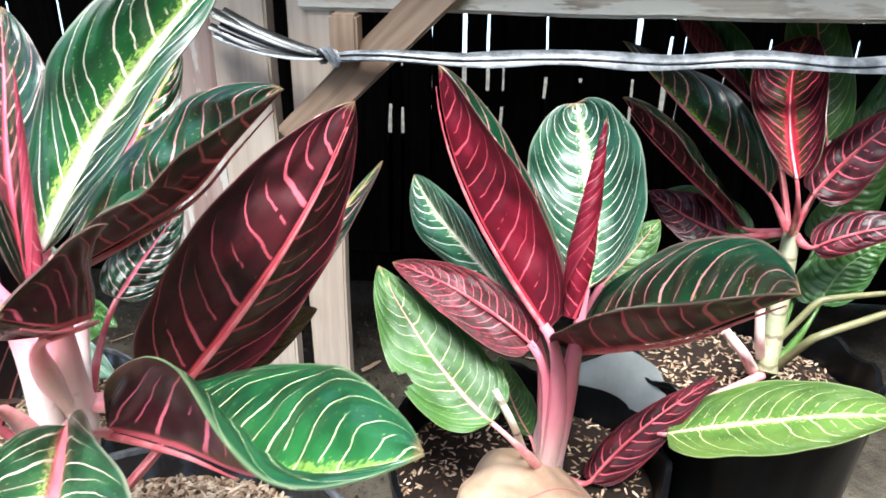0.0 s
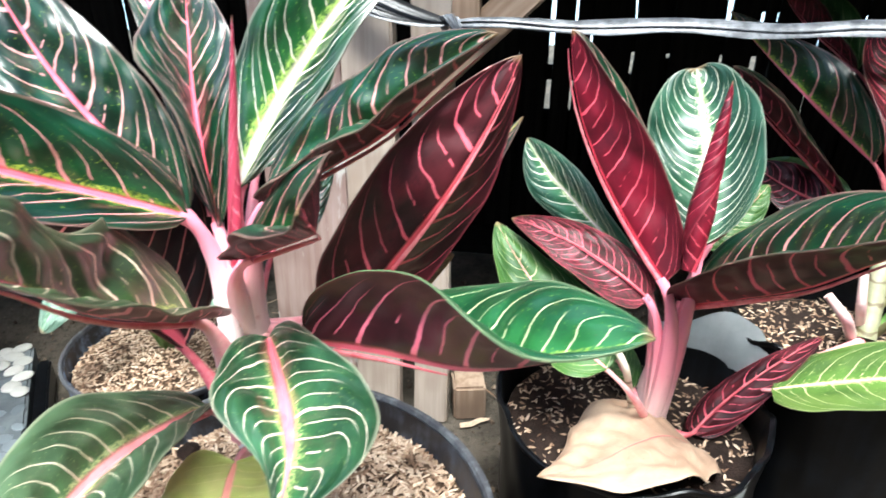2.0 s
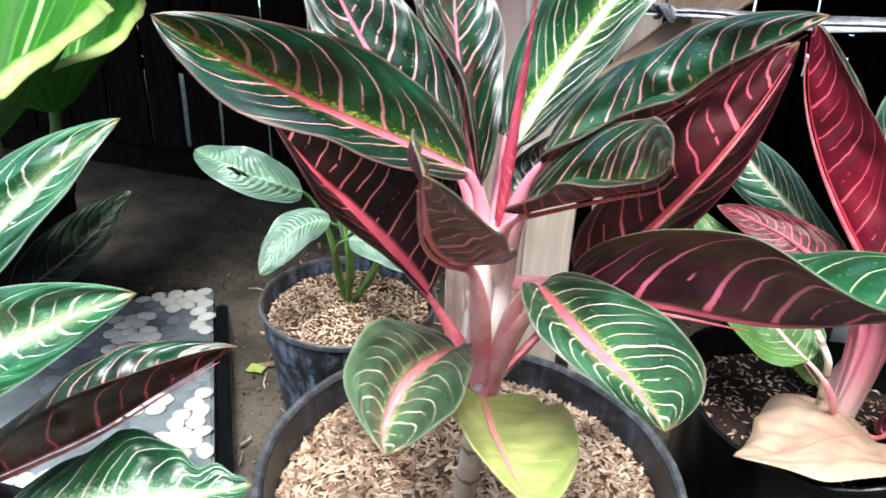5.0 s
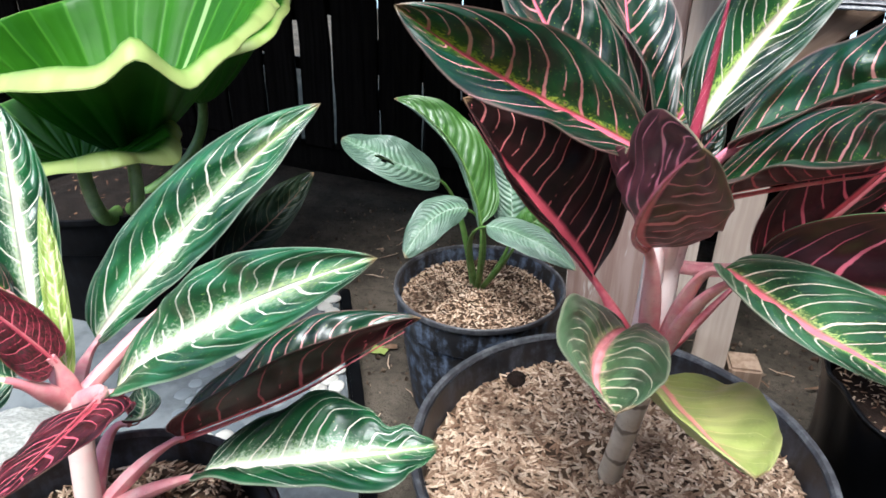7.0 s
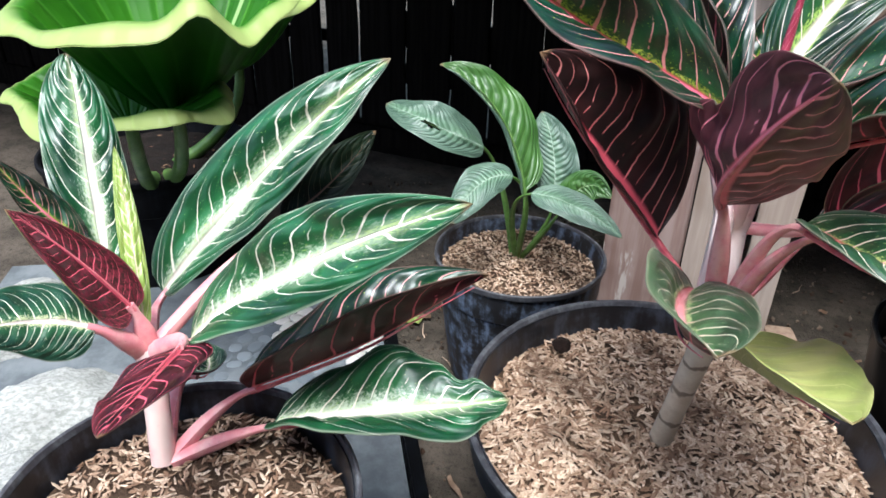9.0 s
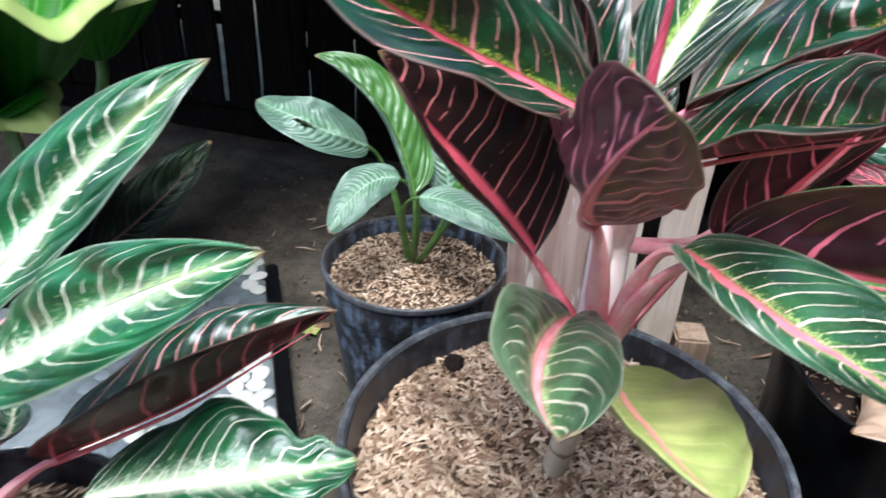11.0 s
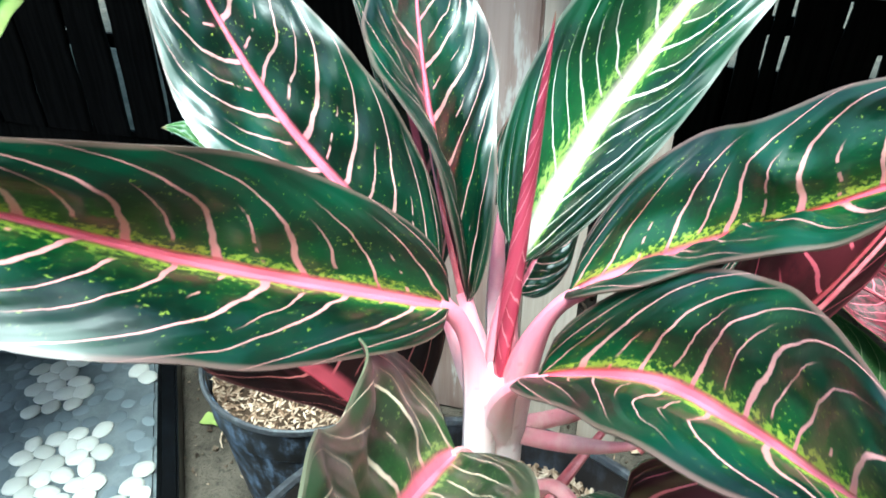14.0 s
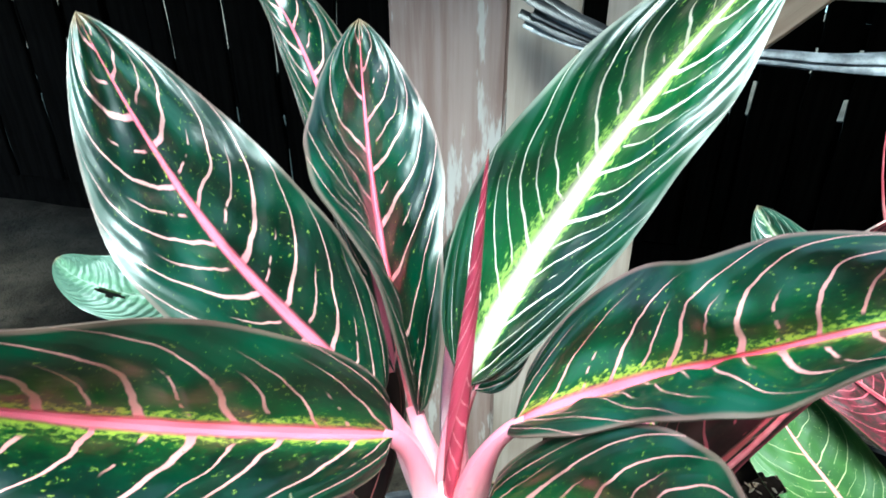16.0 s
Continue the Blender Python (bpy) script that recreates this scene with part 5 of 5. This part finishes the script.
leaf(plant, (-0.589, 0.211, 0.358), (-0.590, 0.212, 0.378), (-0.624, 0.247, 0.445), (-0.654, 0.274, 0.488), (-0.628, 0.238, 0.439), (-0.617, 0.250, 0.436), "young", wave=0.02, label="unfolding yellow-green young leaf")
leaf(plant, (-0.589, 0.211, 0.358), (-0.592, 0.207, 0.393), (-0.618, 0.193, 0.435), (-0.652, 0.175, 0.476), (-0.611, 0.208, 0.443), (-0.607, 0.175, 0.421), "agP", stalk_width=0.0066, stalk=pink_stalk)
leaf(plant, (-0.589, 0.211, 0.358), (-0.598, 0.179, 0.394), (-0.618, 0.147, 0.413), (-0.624, 0.106, 0.428), (-0.609, 0.138, 0.392), (-0.641, 0.168, 0.426), "agC", stalk=pink_stalk, stalk_width=0.0066)
leaf(plant, (-0.589, 0.211, 0.358), (-0.535, 0.194, 0.388), (-0.524, 0.154, 0.392), (-0.508, 0.096, 0.399), (-0.548, 0.136, 0.386), (-0.506, 0.170, 0.392), "agA", stalk_width=0.0066, stalk=pink_stalk)
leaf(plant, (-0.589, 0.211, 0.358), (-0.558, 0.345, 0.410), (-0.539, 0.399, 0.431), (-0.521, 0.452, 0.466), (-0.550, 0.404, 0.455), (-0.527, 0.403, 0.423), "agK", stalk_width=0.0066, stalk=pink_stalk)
leaf(plant, (-0.589, 0.211, 0.358), (-0.652, 0.229, 0.422), (-0.669, 0.213, 0.455), (-0.686, 0.198, 0.498), (-0.669, 0.205, 0.445), (-0.675, 0.229, 0.463), "agA", stalk_width=0.0066, stalk=pink_stalk)
leaf(plant, (-0.569, 0.185, 0.272), (-0.590, 0.248, 0.307), (-0.587, 0.265, 0.302), (-0.634, 0.308, 0.288), (-0.601, 0.261, 0.313), (-0.579, 0.278, 0.308), "agC", stalk_width=0.0066, stalk=pink_stalk)

plant = thing("dieffenbachia", "small plant with pale grey-green leaves, one with a hole", "houseplant")
leaf(plant, (-0.465, 0.776, 0.180), (-0.520, 0.760, 0.348), (-0.571, 0.694, 0.394), (-0.650, 0.722, 0.401), (-0.566, 0.676, 0.374), (-0.572, 0.723, 0.412), "pale", stalk=green_stalk, blunt=True, hole=(0.5, 0.44, 0.10, 0.055))
leaf(plant, (-0.465, 0.776, 0.180), (-0.453, 0.740, 0.300), (-0.505, 0.763, 0.397), (-0.588, 0.757, 0.453), (-0.491, 0.799, 0.420), (-0.488, 0.751, 0.379), "pale", stalk=green_stalk, wave=0.15)
leaf(plant, (-0.465, 0.776, 0.180), (-0.465, 0.726, 0.328), (-0.494, 0.680, 0.329), (-0.513, 0.628, 0.293), (-0.479, 0.665, 0.311), (-0.515, 0.701, 0.341), "pale", stalk=green_stalk, blunt=True)
leaf(plant, (-0.465, 0.776, 0.180), (-0.437, 0.717, 0.313), (-0.373, 0.710, 0.309), (-0.310, 0.698, 0.284), (-0.367, 0.737, 0.314), (-0.375, 0.692, 0.297), "pale", stalk=green_stalk)
leaf(plant, (-0.465, 0.776, 0.180), (-0.418, 0.774, 0.279), (-0.432, 0.799, 0.344), (-0.459, 0.820, 0.391), (-0.463, 0.792, 0.349), (-0.402, 0.807, 0.347), "pale", stalk=green_stalk)
leaf(plant, (-0.465, 0.776, 0.180), (-0.403, 0.765, 0.278), (-0.375, 0.776, 0.313), (-0.340, 0.767, 0.304), (-0.389, 0.780, 0.330), (-0.363, 0.769, 0.293), "pgreen", stalk=green_stalk)

plant = thing("giant_arum", "giant bright green arum leaf cupped above its dark pot", "houseplant")


def arum_cup(plant, apex, centre, rx, ry, foot, seed=0.0, tilt=0.10, roll=0.012, peak=0.0, peak_at=-1.05):
    """A cupped leaf: veins run from the heart to a waved margin that rolls outward; tilt: how far the far margin stands above the near one."""
    apex, centre = Vector(apex), Vector(centre)
    bm = bmesh.new()
    uv = bm.loops.layers.uv.new("UVMap")
    rows, cols = 40, 120

    def point(i, j):
        s = i / rows * 1.12
        a = j / cols * math.tau - math.pi / 2
        c, sn = math.cos(a), math.sin(a)
        ripple = 0.05 * noise.noise((c * 1.6 + seed, sn * 1.6, 0)) + 0.035 * noise.noise((c * 5 + seed, sn * 5, 2))
        fold = peak * (math.exp(-((a - peak_at) / 0.14) ** 2) - 0.35 * math.exp(-((a - peak_at - 0.28) / 0.12) ** 2))
        rim = centre + Vector((rx * c * (1 + ripple), ry * sn * (1 + ripple), tilt * sn + 0.010 * noise.noise((c * 1.7, sn * 1.7 + seed, 3)) + 0.004 * math.sin(a * 4 + seed) + fold))
        k = min(s, 1.0)
        p = Vector((apex.x + (rim.x - apex.x) * k ** 0.8, apex.y + (rim.y - apex.y) * k ** 0.8, apex.z + (rim.z - apex.z) * k ** 1.15))
        p.z += 0.0012 * math.sin(a * 15) * k * (1.2 - k)
        if s > 1.0:
            t = (s - 1.0) / 0.12
            w = roll * (1 + 0.8 * noise.noise((c * 2.5, sn * 2.5, seed + 9)))
            p += Vector((c, sn, 0)) * w * 1.3 * t + Vector((0, 0, w * (0.25 * math.sin(t * 2.6) - 0.75 * t * t)))
        return p

    for index, drop in ((0, 0.0), (1, 0.0014)):
        grid = [[bm.verts.new(point(i, j) - Vector((0, 0, drop))) for j in range(cols)] for i in range(rows + 1)]
        for i in range(rows):
            for j in range(cols):
                q = (j + 1) % cols
                vs = (grid[i][j], grid[i][q], grid[i + 1][q], grid[i + 1][j])
                co = ((i / rows, j / cols), (i / rows, (j + 1) / cols), ((i + 1) / rows, (j + 1) / cols), ((i + 1) / rows, j / cols))
                f = bm.faces.new(vs if index else vs[::-1])
                f.smooth, f.material_index = True, index
                for loop, c in zip(f.loops, co if index else co[::-1]):
                    loop[uv].uv = c
    ob = part("leaf", bm, (arum_top, arum_back), plant)
    part("petiole", along(bend(foot, (apex.x, apex.y, apex.z - 0.1), apex, 10), [0.012 - 0.0004 * k for k in range(11)], 10), green_stalk, ob)
    return ob


arum_cup(plant, (-0.862, 0.560, 0.400), (-0.830, 0.560, 0.562), 0.150, 0.160, (-1.06, 0.72, 0.22), tilt=0.030, roll=0.018, peak=0.030, peak_at=-0.72)
arum_cup(plant, (-0.985, 0.840, 0.380), (-0.985, 0.840, 0.520), 0.150, 0.130, (-1.08, 0.76, 0.22), 7.0, tilt=0.050, roll=0.012)
arum_cup(plant, (-0.880, 0.500, 0.400), (-0.870, 0.480, 0.452), 0.125, 0.075, (-1.07, 0.70, 0.22), 4.0, tilt=0.012, roll=0.016)


# ---- loose things ----
def dead_leaf():
    t = thing("dead_leaf", "fallen tan dry leaf lying on the polybag's edge", "leaf")
    shaped_leaf(t, None, (0.198, 0.639, 0.206), ((0.184, 0.572, 0.250), (0.157, 0.627, 0.240), (0.106, 0.701, 0.218)), ((0.160, 0.539, 0.269), (0.117, 0.598, 0.252), (0.065, 0.663, 0.225)), ((0.103, 0.525, 0.265), (0.074, 0.564, 0.251), (0.048, 0.601, 0.226)), (0.024, 0.539, 0.253), "tan", name="blade", wave=0.08, heave=0.2)


dead_leaf()


def slab():
    """A cast slab with white river pebbles set in its face."""
    c, e, l = Vector((-0.795, 0.918, 0.055)), Vector((-0.576, 0.582, 0.055)), Vector((-0.966, 0.823, 0.055))
    d1 = (e - c).normalized()
    d2 = Vector((d1.y, -d1.x, 0))
    if d2.dot(l - c) < 0:
        d2 = -d2
    s = tagged(thing("paving_slab", "grey cast paving slab set with white pebbles", "paving slab"), "grey cast paving slab set with white pebbles", "paving slab")
    w, h = 0.62, 0.70
    mid = c + d1 * h / 2 + d2 * w / 2
    m = Matrix((( d1.x, d2.x, 0, mid.x), (d1.y, d2.y, 0, mid.y), (0, 0, 1, 0.028), (0, 0, 0, 1)))
    ob = part("base", board((h, w, 0.054), 0.004, 1, 0.001, 8), concrete, s)
    ob.matrix_local = m
    ob = part("edging", board((h, 0.020, 0.040), 0.003, 6, 0.001, 8), bag_black, s, "dark strip along the slab's side")
    ob.matrix_local = m @ Matrix.Translation((0.035, -w / 2 - 0.013, -0.006))
    bm = bmesh.new()
    bmesh.ops.create_icosphere(bm, subdivisions=2, radius=1.0)
    for v in bm.verts:
        v.co *= 1 + 0.22 * noise.noise(v.co * 1.1)
    me = bpy.data.meshes.new("pebble")
    bm.to_mesh(me)
    bm.free()
    me.materials.append(pebble_white)
    me.polygons.foreach_set("use_smooth", [True] * len(me.polygons))
    slate = me.copy()
    slate.materials.clear()
    slate.materials.append(pebble_grey)
    rng = random.Random(8)
    for i in range(30):
        for k in range(22):
            x = 0.011 + i * 0.0205 + rng.uniform(-0.003, 0.003)
            y = 0.013 + k * 0.0255 + (0.0127 if i % 2 else 0.0) + rng.uniform(-0.003, 0.003)
            if x > h - 0.012 or y > w - 0.012:
                continue
            corner = x < 0.15 and y < 0.03 or x < 0.065 and y < 0.075 or x < 0.025 and y < 0.14
            island = 0.07 < x < 0.175 and 0.092 < y < 0.162 or 0.203 < x < 0.322 and 0.056 < y < 0.162
            band = 0.275 + 1.3 * min(y, 0.1) < x < 0.437
            pale = corner or island or band
            if not pale and (x > 0.44 or y > 0.24 or rng.random() < 0.25):
                continue
            r = rng.uniform(0.0122, 0.0150) if pale else rng.uniform(0.0115, 0.0150)
            ob = new("pebble", me if pale else slate)
            ob.parent = s
            p = c + d1 * x + d2 * y
            ob.matrix_local = pose(p.x, p.y, 0.0566 if pale else 0.0538, rng.uniform(-6, 6), rng.uniform(-6, 6), rng.uniform(0, 180)) @ Matrix.Diagonal((r * rng.uniform(1.0, 1.25), r * rng.uniform(0.82, 0.98), r * (0.32 if pale else 0.20), 1))
    return s


slab()


def white_stone(at, size, seed):
    bm = bmesh.new()
    bmesh.ops.create_icosphere(bm, subdivisions=4, radius=1.0)
    for v in bm.verts:
        q = v.co + Vector((seed, 0, 0))
        v.co *= 1 + 0.22 * noise.noise(q * 1.4) + 0.06 * noise.noise(q * 5) - 0.25 * max(0, abs(noise.noise(q * 2.1)) - 0.2)
    ob = tagged(part("stone", bm, limestone), "rough white limestone lump on the earth", "stone", group="white stones")
    ob.matrix_world = pose(*at, 0, 0, seed * 40) @ Matrix.Diagonal((*size, 1))


white_stone((-0.93, 0.33, 0.05), (0.10, 0.07, 0.06), 1.0)
white_stone((-1.14, 0.46, 0.05), (0.11, 0.08, 0.06), 2.0)
white_stone((-0.86, 0.20, 0.04), (0.09, 0.07, 0.05), 3.0)


def fallen_bits():
    t = thing("fallen_leaf", "small fallen yellow leaf scrap on the earth", "leaf")
    p = Vector((-0.641, 0.795, 0.006))
    bm = bmesh.new()
    bmesh.ops.create_grid(bm, x_segments=6, y_segments=6, size=0.011)
    for v in bm.verts:
        v.co.x *= 1.25
        v.co.z = 0.002 * math.sin(v.co.x * 200) + 0.002 * noise.noise(v.co * 90)
    bmesh.ops.solidify(bm, geom=bm.faces[:], thickness=0.0006)
    ob = part("scrap", bm, young_top, t)
    ob.location = p
    rng = random.Random(21)
    verts, faces = [], []
    for _ in range(3200):
        x, y = rng.uniform(-1.0, 0.3), rng.uniform(0.3, 1.35)
        r = rng.uniform(0.0012, 0.005) * (0.7 if rng.random() < 0.75 else 1.5)
        m = pose(x, y, 0.003 + 0.006 * noise.noise((x * 3, y * 3, 0)), rng.uniform(0, 360), rng.uniform(0, 360), rng.uniform(0, 360))
        i = len(verts)
        for q in ((1, 0, 0), (-1, 0, 0), (0, 0.8, 0), (0, -0.8, 0), (0, 0, 0.6), (0, 0, -0.6)):
            verts.append(m @ (Vector(q) * r))
        faces += [(i + a, i + b, i + c) for a, b, c in ((0, 2, 4), (2, 1, 4), (1, 3, 4), (3, 0, 4), (2, 0, 5), (1, 2, 5), (3, 1, 5), (0, 3, 5))]
    me = bpy.data.meshes.new("crumbs")
    me.from_pydata(verts, [], faces)
    me.materials.append(grit)
    tagged(new("earth_crumbs", me), "loose crumbs and grit on the earth", "grit", kind="stuff")
    # dry twigs, husks and leaf scraps trodden into the earth
    bm = bmesh.new()
    for k in range(150):
        x, y = rng.uniform(-0.85, 0.25), rng.uniform(0.35, 1.25)
        turn, length = rng.uniform(0, 2 * math.pi), rng.uniform(0.012, 0.05)
        z = 0.008 + 0.006 * noise.noise((x * 3, y * 3, 0))
        step = Vector((math.cos(turn), math.sin(turn), 0)) * length / 3
        pts = [Vector((x, y, z)) + step * i + Vector((rng.uniform(-0.003, 0.003), rng.uniform(-0.003, 0.003), rng.uniform(-0.001, 0.002))) for i in range(4)]
        wide = rng.uniform(0.0006, 0.0012) if k % 3 else rng.uniform(0.002, 0.0045)
        along(pts, [wide, wide * 1.1, wide, wide * 0.4], 5, bm=bm, flat=1.0 if k % 3 else 0.25)
    tagged(part("dry_litter", bm, husk_pale), "dry twigs and brown leaf scraps on the earth", "litter", kind="stuff")


fallen_bits()


def soil_clod():
    bm = bmesh.new()
    bmesh.ops.create_icosphere(bm, subdivisions=3, radius=0.012)
    for v in bm.verts:
        v.co *= 1 + 0.25 * noise.noise(v.co * 120)
        v.co.z *= 0.7
    ob = tagged(part("soil_clod", bm, compost), "dark clod of soil lying on the husks", "soil clod")
    ob.location = (-0.350, 0.602, 0.172)


soil_clod()
